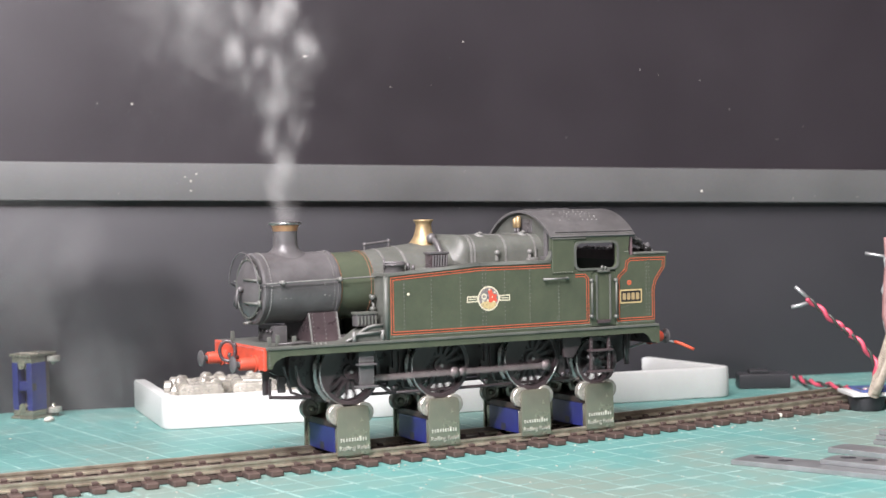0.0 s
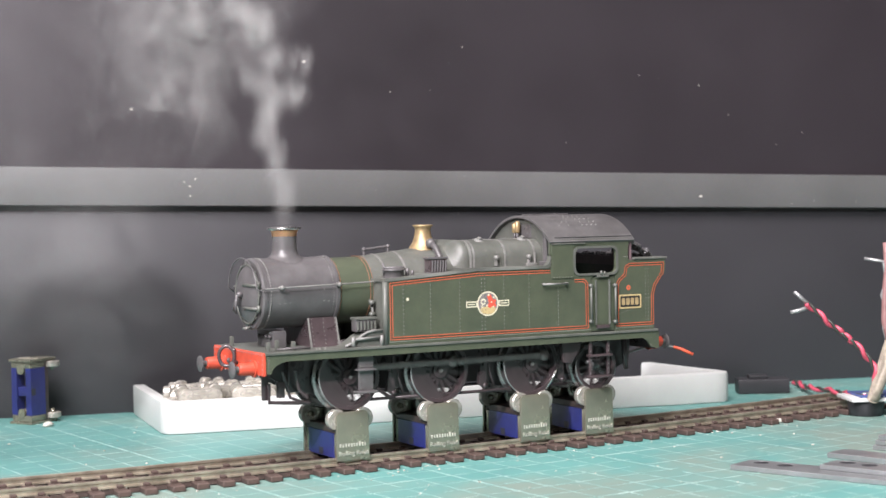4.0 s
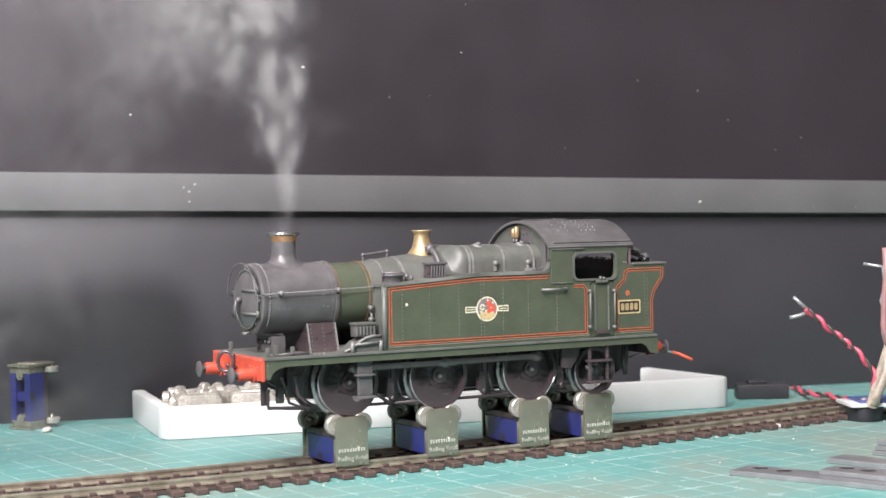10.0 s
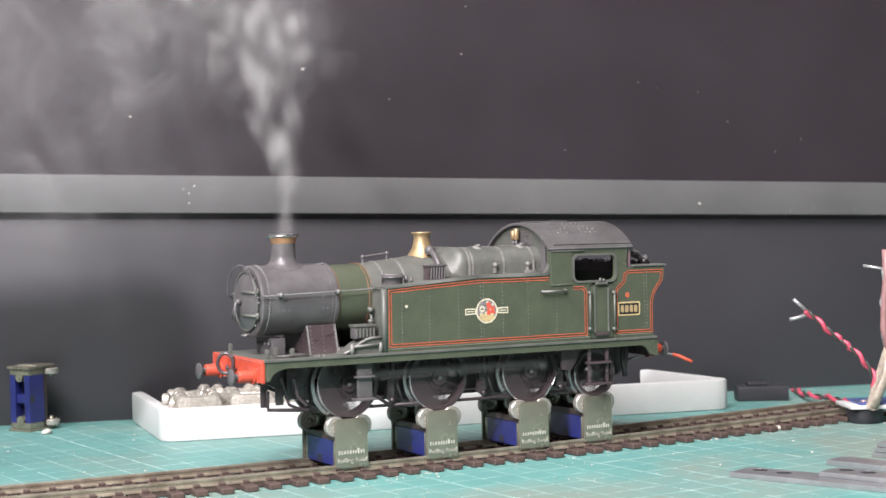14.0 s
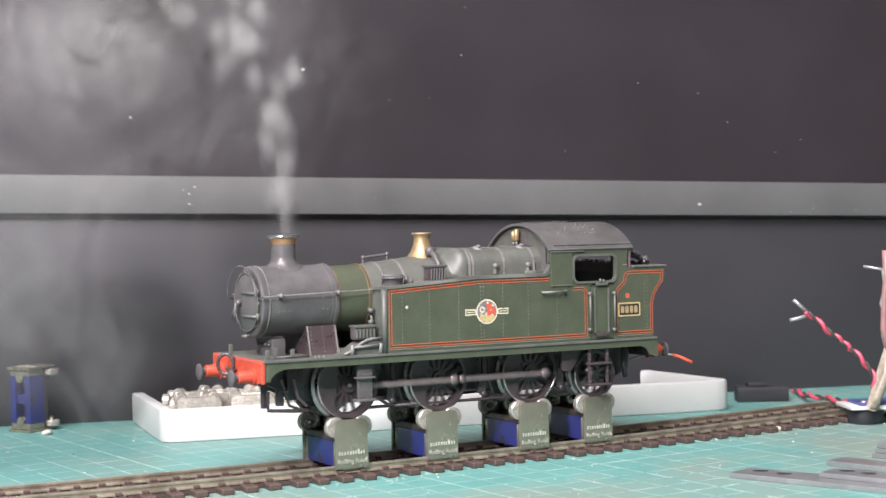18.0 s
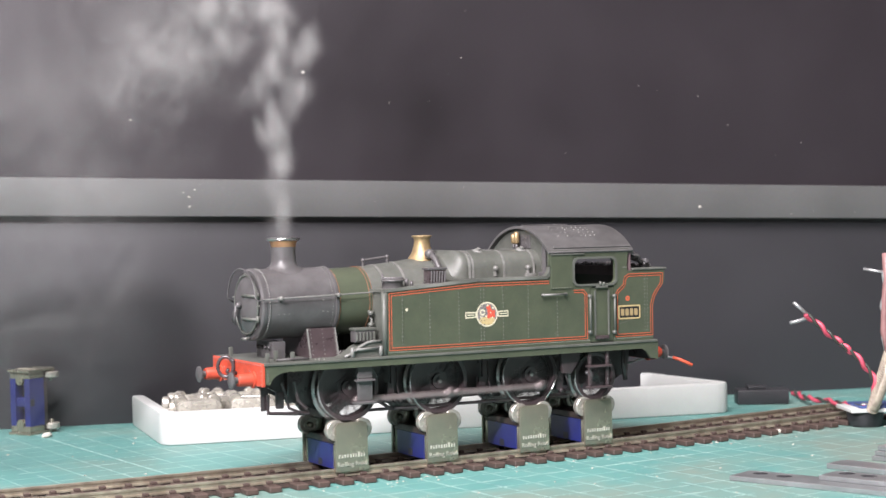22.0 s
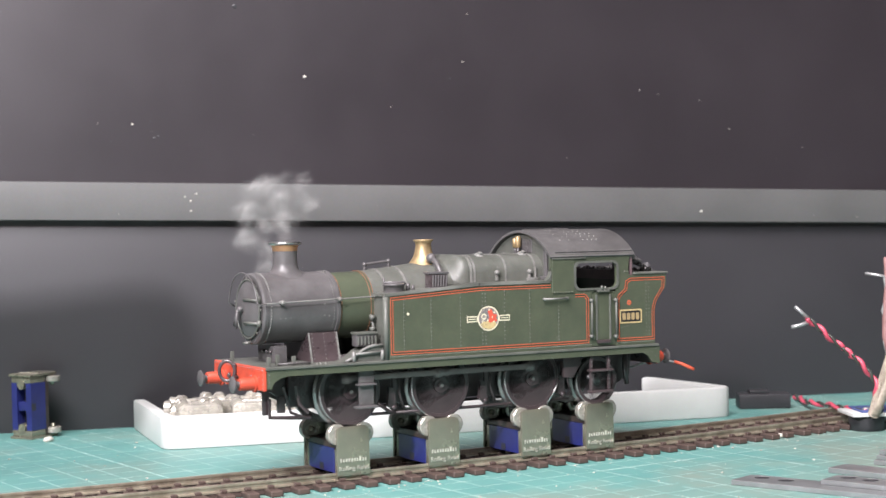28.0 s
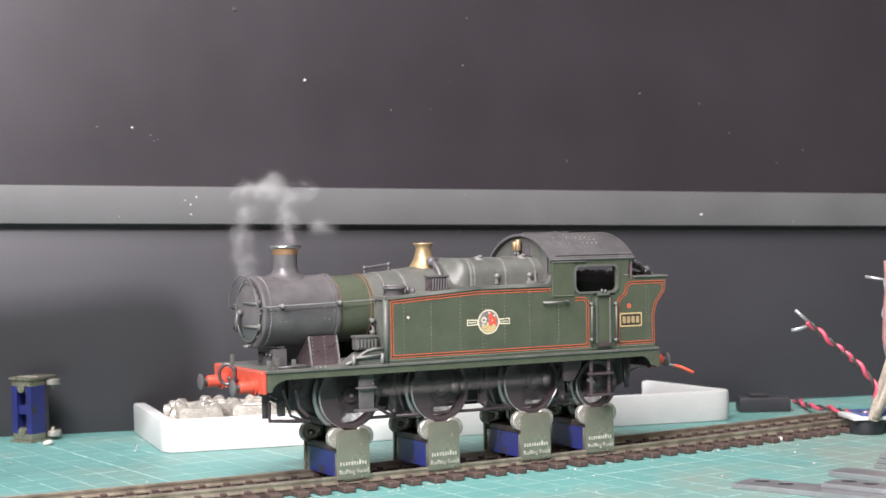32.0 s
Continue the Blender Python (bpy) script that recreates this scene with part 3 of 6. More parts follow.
def tray():
    M = mpose(-18.9, 88.6, 0, 0, 0, -14.3)
    t = thing("parts_tray", "shallow white plastic tray, open at its back against the panel", "tray", M)
    bm = BM()
    # a front and two ends, open towards the panel
    xe, ye = 181.0, 45.5
    outline = [(-4.0, 58.0), (0.0, 6.0), (0.8, 2.6), (2.6, 0.8), (6.0, 0.0), (191.0, 0.0), (194.4, 0.7), (196.3, 2.4), (197.0, 5.4), (xe + 3.6, ye), (xe, ye), (192.6, 6.6), (191.6, 4.8), (189.4, 4.2), (8.0, 4.2), (5.4, 5.0), (4.2, 7.6), (0.2, 58.0)]
    prism(bm, outline, 0.0, 10.5, plane="XY", bevel=0.9)
    part("tray_wall", bm, WHITE, t)
    bm = BM()
    prism(bm, [(4.6, 4.6), (189.0, 4.6), (178.0, 44.0), (0.6, 56.0)], 0.3, 1.5, plane="XY")
    part("tray_floor", bm, BOXBLACK, t, "dark tray floor")
    rnd = random.Random(12)
    # spare metal cradles lying two deep inside the tray
    for i, (x, y, z, a, tilt) in enumerate(((13, 9, 1.6, 4, 0), (30.5, 9, 1.6, -3, 0), (15, 18, 1.6, 6, 0), (32, 18, 1.6, -8, 0), (13.5, 9.0, 7.4, 5, 0), (31.0, 8.6, 7.4, -4, 0), (14, 17, 7.4, 12, 0), (31, 17.5, 7.4, -14, 0), (47, 14, 1.6, 62, 0), (46.5, 15, 6.9, 40, 8), (45, 26, 1.6, 15, 0), (22, 18, 7.3, 28, 0), (39, 19, 7.2, -22, 5), (7.5, 20, 7.0, 75, 0), (56, 11, 6.0, 20, 0), (58, 20, 5.0, -40, 6), (27, 25, 7.6, -12, 4), (15, 26, 7.6, 35, 0))):
        s = thing("spare_cradle", "spare plated metal roller part lying in the white tray", "metal part", M @ mpose(x, y, z, tilt, 0, a), group="spare metal parts in the tray")
        bm = BM()
        prism(bm, rounded(-7.2, 7.2, 0.4, 5.8, 2.2, 5), -2.4, 2.4, bevel=0.8)
        b = part("shell", bm, PALEMETAL, s)
        bm = BM()
        prism(bm, rounded(-5.4, 5.4, 1.7, 4.6, 1.2, 4), -2.75, -2.35, bevel=0.15)
        part("inset_plate", bm, PALEMETAL, b, "pale inset face")
        for q in (-1, 1):
            bm = BM()
            lathe(bm, [(0.01, 0), (1.9, 0), (2.3, 0.4), (2.3, 2.2), (1.9, 2.6), (0.01, 2.6)], (q * 5.4, 1.1, 4.9), (0, 1, 0), seg=20)
            bmesh.ops.recalc_face_normals(bm, faces=bm.faces[:])
            part("bearing", bm, BEARING, s, "steel bearing")


def small_things():
    # black box behind the track's end
    b = thing("black_box", "small black plastic box lying behind the track's end", "box", mpose(186.7, 55.1, 0, 0, 0, -30))
    bm = BM()
    box(bm, 0, 18.6, 0, 9, 0, 5.4, 0.8)
    part("case", bm, BOXBLACK, b)
    bm = BM()
    box(bm, 4, 11, 1.5, 7, 5.41, 6.7, 0.5)
    part("lid_boss", bm, BOXBLACK, b)
    # controller board on a foot
    c = thing("wired_board", "white-edged blue circuit board on a round black foot with wires", "circuit board", mpose(184.0, -12.9, 0))
    bm = BM()
    lathe(bm, [(0.01, 0), (5.2, 0), (5.5, 0.3), (6.0, 4.6), (5.8, 5.0), (0.01, 5.0)], seg=36)
    part("foot", bm, BOXBLACK, c, "round black foot")
    bm = BM()
    box(bm, -6.8, 26, -7, 9, 5.01, 6.2, 0.3, m=Matrix.Rotation(radians(-24), 4, "Z"))
    part("board_edge", bm, WHITE, c, "white board edge")
    bm = BM()
    box(bm, -3.5, 25, -6.2, 8.2, 6.21, 6.9, 0.2, m=Matrix.Rotation(radians(-24), 4, "Z"))
    part("board_top", bm, BOARDBLUE, c, "blue board surface")
    bm = BM()
    for x, y, w in ((-1, -1, 1.1), (3, -3, 1.3)):
        bmesh.ops.create_icosphere(bm, subdivisions=2, radius=w, matrix=Matrix.Translation((x, y, 6.9)) @ Matrix.Diagonal((1.3, 1, 0.6, 1)))
    part("solder_joint", bm, WIRETIN, c, "bright solder blobs")

    def twisted(name, line, label, tips, parent, pitch=8.0):
        """Two strands wound round each other along a line."""
        pts = [Vector(p) for p in line]
        dense = []
        for i in range(len(pts) - 1):
            p0, p1, p2, p3 = pts[max(i - 1, 0)], pts[i], pts[i + 1], pts[min(i + 2, len(pts) - 1)]
            for k in range(10):
                u = k / 10
                dense.append(0.5 * ((2 * p1) + (p2 - p0) * u + (2 * p0 - 5 * p1 + 4 * p2 - p3) * u * u + (3 * p1 - p0 - 3 * p2 + p3) * u ** 3))
        dense.append(pts[-1])
        for k, material in ((0, WIRERED), (1, WIREDARK)):
            strand, run = [], 0.0
            for i, p in enumerate(dense):
                t = (dense[min(i + 1, len(dense) - 1)] - dense[max(i - 1, 0)]).normalized()
                s = t.orthogonal().normalized()
                u2 = t.cross(s)
                if i:
                    run += (p - dense[i - 1]).length
                a = run / pitch * 2 * math.pi + k * math.pi
                strand.append(p + 0.62 * (math.cos(a) * s + math.sin(a) * u2) * (0.75 if k else 1))
            bm = BM()
            tube(bm, strand, 0.72 if k == 0 else 0.5, 8)
            part(name, bm, material, parent, label if k == 0 else "black strand")
        for tip in tips:
            bm = BM()
            tube(bm, tip, 0.62, 8)
            part("bare_wire", bm, WIRETIN, parent, "tinned bare wire end")
    w = thing("twisted_wires", "twisted red and black wires with bared ends rising from the board", "wire")
    twisted("strand", [(162.7, -9.6, 37.2), (167.3, -12.2, 32.4), (171.9, -14.9, 27.7), (176.4, -17.6, 23.1), (180.2, -19.8, 17.8), (181.3, -20.6, 12.7), (179.8, -19.9, 6.2)], "pinkish red insulated strand",
            [[(159.4, -7.6, 40.9), (161.0, -8.6, 39.2), (163.2, -9.9, 36.8)], [(158.2, -7.1, 34.4), (160.5, -8.3, 34.9), (163.6, -10.1, 36.0)]], w)
    w = thing("trailing_wires", "twisted red wires trailing along the mat to the board", "wire")
    twisted("strand", [(222, 66, 1.2), (211.1, 48.2, 2.0), (203.2, 34.7, 3.0), (194, 12.9, 4.5), (183.7, -6.7, 5.8), (181.0, -15.0, 6.6)], "pinkish red insulated strand", [], w, 21.0)
    w = thing("cable_bundle", "bundle of braided, grey and pink cables standing on the board", "cable")
    bm = BM()
    tube(bm, [(180.3, -20.2, 6.0), (182.0, -21.0, 10.5), (184.2, -22.2, 16.5), (185.5, -22.9, 24)], 1.9, 12)
    part("braid", bm, BRAID, w, "tan braided screen")
    bm = BM()
    rings = []
    for k in range(26):
        u = k / 25
        p = Vector((180.3, -20.2, 6.0)).lerp(Vector((185.5, -22.9, 24)), u)
        rings.append([p + Vector((1.9 * math.cos(a), 1.9 * math.sin(a) * 0.6, 1.0 * math.sin(a))) for a in (2 * math.pi * i / 12 for i in range(12))])
    for r in rings:
        tube(bm, r, 0.32, 5, closed=True)
    part("braid_ridge", bm, BRAID, w)["kind"] = "stuff"
    bm = BM()
    tube(bm, [(185.5, -22.9, 22), (184.2, -21.8, 31), (184.6, -21.9, 40), (185.4, -22.2, 48), (185.2, -22.0, 56)], 1.1, 10)
    part("pink_core", bm, FADEDPINK, w, "faded pink core wire")
    bm = BM()
    tube(bm, [(184.9, -22.5, 23), (183.9, -21.6, 29), (184.9, -22.0, 35), (183.7, -21.2, 39), (184.9, -22.0, 44), (184.4, -21.4, 50), (179.2, -18.4, 51.0)], 0.55, 8)
    part("bare_wire", bm, WIRETIN, w, "bent bare wire wound round the core")
    # orange wire behind the locomotive
    w = thing("orange_wire", "thin orange-red wire ending behind the locomotive", "wire")
    bm = BM()
    tube(bm, [(99, 3, 24), (104, -1, 26), (109, -4.3, 27.1), (113.2, -6.6, 26.0), (117.4, -9.0, 23.9)], 0.36, 8)
    part("core", bm, WIREGREY, w)
    bm = BM()
    tube(bm, [(112.4, -6.2, 26.3), (114.5, -7.4, 25.5), (117.6, -9.1, 23.8)], 0.5, 8)
    part("sleeve", bm, WIREORANGE, w, "bright orange sleeve")

    # steel strips, stacked loosely
    def strip_piece(at, turn, length, width, thick, holes, label):
        s = thing("steel_strip", label, "metal strip", mpose(*at, 0, 0, turn), group="loose steel strips on the mat")
        bm = BM()
        loops = [[(hx + 2.1 * math.cos(a), hy + 2.1 * math.sin(a)) for a in (2 * math.pi * k / 16 for k in range(16))] for hx, hy in holes]
        holed(bm, [(0, 0), (length, 0), (length, width), (2.0, width), (0, width - 1.0)], loops, 0, thick, "XY")
        rim = [e for e in bm.edges if len(e.link_faces) == 2 and e.link_faces[0].normal.angle(e.link_faces[1].normal, 0) > 1.2]
        bmesh.ops.bevel(bm, geom=rim, offset=0.16, segments=1, affect="EDGES")
        part("strip", bm, ALU, s, smooth=False)
        # black discs just under the surface stand for shade inside the holes
        bm = BM()
        for hx, hy in holes:
            cyl(bm, (hx, hy, 0.03), (hx, hy, thick - 0.08), 2.095, seg=16)
        part("hole_shade", bm, BOXBLACK, s, "black discs that put the shade into the holes")
    strip_piece((81.6, -71.2, 0.02), -70.3, 90, 11.0, 1.4, [(5, 7.6), (12.5, 7.0)], "flat steel strip with two holes lying on the mat")
    strip_piece((95.0, -91.0, 1.44), -72, 80, 9.5, 1.3, [(4.5, 6.6), (11.0, 6.2)], "flat steel strip with holes lying across another strip")
    strip_piece((115.0, -71.5, 0.02), -76, 80, 9.0, 1.5, [], "narrow plain steel strip lying on the mat")
    for k in range(3):
        strip_piece((134.5 + 0.4 * k, -68.5 - 0.7 * k, 0.02 + 1.45 * k), -75, 70, 12, 1.4, [], "plain steel strip in a small stack")


def shade_card():
    """A card on a thin stand, added just out of view to shade part of the panel from the lamp."""
    d = thing("card_holder", "unseen grey card on a thin black stand, added to shade the panel", "card holder", mpose(-106, 11, 0, 0, 0, -18))
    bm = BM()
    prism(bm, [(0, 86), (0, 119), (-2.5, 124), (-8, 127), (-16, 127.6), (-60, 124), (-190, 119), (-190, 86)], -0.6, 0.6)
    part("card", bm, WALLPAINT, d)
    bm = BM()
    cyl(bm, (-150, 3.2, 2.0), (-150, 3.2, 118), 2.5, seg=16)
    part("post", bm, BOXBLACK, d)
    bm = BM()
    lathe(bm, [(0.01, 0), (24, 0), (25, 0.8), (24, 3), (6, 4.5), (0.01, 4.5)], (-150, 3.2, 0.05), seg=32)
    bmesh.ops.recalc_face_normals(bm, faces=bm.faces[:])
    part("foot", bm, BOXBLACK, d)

# ---- the locomotive (drawn from the leading axle, at rail level) ----
LOCO = mpose(0, 0, 16.32, 0, 0.523, 0.332)
AXZ, CRANK = 9.35, 4.1
TANK = 16.9


def wheel(name, parent, x, y, s, r, spokes, weight, axz):
    """A spoked wheel about its own axis; s is -1 on the near side."""
    bm = BM()
    cyl(bm, (0, s * 0.1, 0), (0, s * 2.9, 0), 2.1 if r > 8 else 1.5, seg=24)
    cyl(bm, (0, s * 2.9, 0), (0, s * 3.3, 0), 1.0, seg=16)
    if weight:
        pts = arcpts(0, 0, r - 1.2, 205, 335, 12)
        prism(bm, pts, s * 0.8, s * 2.4)
        prism(bm, [(-1.6, 0), (1.6, 0)] + arcpts(0, CRANK, 1.5, 0, 180, 8), s * 0.8, s * 2.6)
    w = part(name, bm, BLACK, parent, m=mpose(x, y, axz))
    bm = BM()
    prism(bm, [(-0.55, 1.2), (0.55, 1.2), (0.36, r - 1.2), (-0.36, r - 1.2)], s * 0.9, s * 2.1)
    first = part("spoke", bm, BLACK, w)
    for k in range(1, spokes):
        sp = new("spoke", first.data)
        sp.parent, sp.matrix_basis = w, Matrix.Rotation(2 * math.pi * k / spokes, 4, "Y")
    bm = BM()
    prof = [(r - 1.5, 0.6), (r - 1.3, 2.6), (r - 0.3, 2.65), (r, 2.4), (r, 0.5), (r + 0.75, 0.1), (r + 0.8, -0.4), (r + 0.5, -0.7), (r - 1.5, -0.6), (r - 1.5, 0.6)]
    lathe(bm, prof, (0, 0, 0), (0, s, 0), seg=56)
    bmesh.ops.recalc_face_normals(bm, faces=bm.faces[:])
    ty = part("tyre", bm, TYRE, w, "dull steel tyre with a black painted face")
    ty.data.materials.append(BLACK)
    for p in ty.data.polygons:
        c = p.center
        if math.hypot(c.x, c.z) < (r - 0.2) * MM and abs(c.y) > 0.8 * MM:
            p.material_index = 1
    if weight:
        bm = BM()
        lathe(bm, [(0.01, 5.0), (0.55, 5.0), (0.7, 4.8), (0.7, 2.4), (0.01, 2.4)], (0, 0, CRANK), (0, s, 0), seg=14)
        bmesh.ops.recalc_face_normals(bm, faces=bm.faces[:])
        part("crank_pin", bm, RODSTEEL, w)
    bm = BM()
    lathe(bm, [(0.01, 3.5), (0.55, 3.45), (0.55, 3.2), (0.01, 3.2)], (0, 0, 0), (0, s, 0), seg=12)
    bmesh.ops.recalc_face_normals(bm, faces=bm.faces[:])
    part("axle_end", bm, EDGE if s < 0 else BLACK, w, "turned axle end")
    return w


def rod(parent, s):
    bm = BM()
    y0, y1 = sorted((s * 11.0, s * 11.9))
    xs = [0, WHEELX[1], WHEELX[2]]
    box(bm, 0, WHEELX[2], y0 + 0.05, y1 - 0.05, -0.75, 0.75, 0.15)
    for x in xs:
        cyl(bm, (x, y0 - 0.05, 0), (x, y1 + 0.05, 0), 1.45, seg=20)
    cyl(bm, (WHEELX[1] + 2.6, y0, 0), (WHEELX[1] + 2.6, y1, 0), 1.1, seg=14)
    r = part("coupling_rod", bm, RODSTEEL, parent, "dull dark steel coupling rod", m=mpose(0, 0, AXZ))
    for x in xs:
        bm = BM()
        lathe(bm, [(0.01, 0.35), (0.35, 0.35), (0.55, 0.15), (0.55, 0), (0.01, 0)], (x, s * 11.95, 0), (0, s, 0), seg=12)
        bmesh.ops.recalc_face_normals(bm, faces=bm.faces[:])
        part("oil_cap", bm, RODSTEEL, r)
    return r


def side_outline():
    """Tank and cab side in one sheet, up to the eaves."""
    return [(8.0, 18.0), (75.0, 18.0), (75.0, 33.6), (76.2, 34.4), (83.6, 34.4), (83.6, 18.0), (97.6, 18.0), (97.6, 27.5), (98.2, 30.2), (99.6, 32.4), (101.4, 34.2), (101.9, 35.6), (101.9, 38.6),
            (88.6, 38.6), (88.2, 40.2), (88.9, 45.2), (61.2, 45.2), (61.2, 37.6), (60.4, 37.2), (37.2, 37.2), (8.0, 35.3)]


def loco_side(L, s):
    """One flank: sheet, lining, badge, rivets and handrails; s is -1 on the near side."""
    y, inner = s * TANK, s * (TANK - 0.9)
    bm = BM()
    holed(bm, side_outline(), [rounded(69.7, 84.0, 35.2, 42.5, 1.7, 4)], y, inner)
    sheet = part("side_sheet", bm, GREEN, L, "dark green painted tank, cab and bunker side")
    bm = BM()
    holed(bm, rounded(68.9, 84.8, 34.6, 43.1, 2.1, 4), [rounded(69.7, 84.0, 35.2, 42.5, 1.7, 4)], y + s * 0.3, y + s * 0.01)
    part("window_bead", bm, DUSTY, sheet)
    bm = BM()
    box(bm, 61.5, 69.1, min(y + s * 0.25, y), max(y + s * 0.25, y), 34.0, 44.0, 0.08, seg=1)
    part("cab_panel", bm, GREEN, sheet)
    bm = BM()
    box(bm, 61.5, 73, min(y + s * 0.5, y), max(y + s * 0.5, y), 43.8, 44.2, 0.08, seg=1)
    part("rain_strip", bm, DUSTY, sheet)
    # tank body behind the sheet
    bm = BM()
    prism(bm, [(8.0, 17.97), (61, 17.97), (61, 37.15), (37.2, 37.15), (8.0, 35.25)], s * (TANK - 0.92), s * 9.2, bevel=0.0)
    part("side_tank", bm, DUSTY, L, "dusty green side tank")
    bm = BM()
    for a, b in (((7.4, 35.2), (37.2, 37.15)), ((37.2, 37.15), (60.6, 37.15))):
        dz = (b[1] - a[1]) / (b[0] - a[0])
        prism(bm, [(a[0], a[1]), (b[0], b[1]), (b[0], b[1] + 0.75), (a[0], a[1] + 0.75)], s * (TANK + 0.3), s * 9.0)
    bmesh.ops.remove_doubles(bm, verts=bm.verts[:], dist=0.001)
    part("tank_top", bm, DUSTY, L, "dust-greyed green tank top")
    bm = BM()
    cyl(bm, (8.0, y + s * -0.55, 18.0), (8.0, y + s * -0.55, 35.4), 0.85, seg=16)
    part("corner_post", bm, DUSTY, L)
    # sweep from tank top up to the cab front
    bm = BM()
    pts = [(61.2, 37.6), (61.2, 41.0)] + [(61.2 - 2.6 * (1 - math.cos(radians(a))) - 0.0, 40.6 - 2.9 * math.sin(radians(a))) for a in range(0, 91, 15)]
    prism(bm, pts, y + s * 0.25, s * (TANK - 1.6))
    part("cab_sweep", bm, DUSTY, L)
    if s > 0:
        return
    # lining: orange, black, orange
    tank_line = [[(61.0, 36.2), (37.2, 36.2), (9.5, 34.5), (9.5, 19.7), (73.6, 19.7), (73.6, 32.2), (72.6, 33.2), (69.4, 33.2)]]
    bunker_line = [[(84.4, 19.7), (97.0, 19.7), (97.0, 28.2), (97.9, 31.0), (100.7, 34.6), (100.9, 37.3), (88.9, 37.3), (87.6, 36.6), (87.2, 34.4), (84.9, 32.6), (84.4, 31.6)]]

    for lines, closed in ((tank_line, False), (bunker_line, True)):
        for pts in lines:
            bm = BM()
            ribbon(bm, pts, 0.80, y, closed, 0.05)
            part("lining", bm, LINEDARK, sheet, "dark centre of the lining")
            bm = BM()
            n = len(pts)
            for off in (-0.34, 0.34):
                moved = []
                for i, p in enumerate(pts):
                    p = Vector(p)
                    a = Vector(pts[(i - 1) % n]) if closed or i else None
                    b = Vector(pts[(i + 1) % n]) if closed or i < n - 1 else None
                    d1 = (p - a).normalized() if a is not None else (b - p).normalized()
                    d2 = (b - p).normalized() if b is not None else d1
                    t = (d1 + d2).normalized()
                    moved.append(p + Vector((-t.y, t.x)) * off / max(0.5, t.dot(d1)))
                ribbon(bm, [tuple(q) for q in moved], 0.21, y, closed, 0.09)
            part("lining", bm, LINE, sheet, "thin orange lining")
    # badge: cream wheel with bars, red beast shape and gold foot
    cx, cz = 40.1, 27.9

    def disc(pts, material, lift, label):
        bm = BM()
        prism(bm, pts, y - lift, y - 0.005)
        part("badge", bm, material, sheet, label, smooth=False)
    disc(arcpts(cx, cz, 3.5, 0, 345, 23), CREAM, 0.06, "cream badge ring")
    disc(arcpts(cx, cz, 3.1, 0, 345, 23), CRESTBLUE, 0.08, "slate badge field")
    for q in (-1, 1):
        disc([(cx + q * 3.5, cz - 0.8), (cx + q * 7.0, cz - 0.9), (cx + q * 7.0, cz + 0.9), (cx + q * 3.5, cz + 0.8)], CREAM, 0.065, "cream badge bar")
        disc([(cx + q * 3.8, cz - 0.45), (cx + q * 6.7, cz - 0.55), (cx + q * 6.7, cz + 0.55), (cx + q * 3.8, cz + 0.45)], GREEN, 0.085, "dark badge bar centre")
        disc([(cx + q * 4.1, cz - 0.12), (cx + q * 6.4, cz - 0.14), (cx + q * 6.4, cz + 0.14), (cx + q * 4.1, cz + 0.12)], CREAM, 0.1, "pale line on the bar")
    for a, b, r in ((0.5, 1.9, 0.75), (0.9, 0.9, 0.85), (1.5, 0.0, 0.95), (0.6, -0.5, 0.7), (2.2, 0.7, 0.5), (2.3, -0.5, 0.45)):
        disc(arcpts(cx + a, cz + b, r, 0, 330, 11), CRESTRED, 0.1 + 0.004 * a, "red beast shape")
    for a, b, r in ((0.2, 2.5, 0.3), (1.9, 1.7, 0.28), (1.2, 0.4, 0.2), (-0.3, -0.5, 0.3), (-1.9, -0.7, 0.35), (1.7, -0.9, 0.25)):
        disc(arcpts(cx + a, cz + b, r, 0, 320, 7), CREAM, 0.13, "pale fleck of the badge")
    disc([(cx - 2.6, cz - 1.6), (cx - 1.6, cz - 2.7), (cx, cz - 3.05), (cx + 1.6, cz - 2.7), (cx + 2.6, cz - 1.6), (cx + 2.0, cz - 0.8), (cx - 2.0, cz - 0.8)], GOLD, 0.1, "gold foot of the badge")
    disc(arcpts(cx - 1.5, cz + 0.6, 0.9, 0, 330, 11), CREAM, 0.1, "pale wheel shape")
    disc(arcpts(cx - 1.5, cz + 0.6, 0.45, 0, 330, 11), CRESTBLUE, 0.12, "dark wheel centre")
    # number plate on the bunker, as plain bars
    disc(rounded(84.9, 92.9, 24.4, 28.5, 0.4, 3), GOLD, 0.12, "gold plate edge")
    disc(rounded(85.4, 92.4, 24.85, 28.05, 0.3, 3), LINEBLACK, 0.16, "black plate field")
    for k in range(4):
        x0 = 85.85 + k * 1.6
        disc(rounded(x0, x0 + 1.2, 25.4, 27.5, 0.35, 3), DULLGOLD, 0.2, "dull gold bar")
    disc(arcpts(88.4, 30.5, 0.75, 0, 330, 11), LINE, 0.07, "small orange disc")
    disc(arcpts(88.4, 30.5, 0.25, 0, 330, 7), GREEN, 0.09, "green dot")
    # rivets
    bm = BM()
    rows = []
    for x, z0, z1 in ((13.3, 20.8, 34.0), (21.8, 20.8, 34.8), (31.1, 20.8, 35.2), (38.2, 20.8, 37), (39.2, 20.8, 37), (45.5, 20.8, 35.4), (53.9, 20.8, 35.4), (63.7, 20.8, 32.5), (94.6, 20.8, 37), (95.6, 20.8, 37)):
        n = int((z1 - z0) / 1.05)
        rows += [(x, y, z0 + (z1 - z0) * k / n) for k in range(n + 1)]
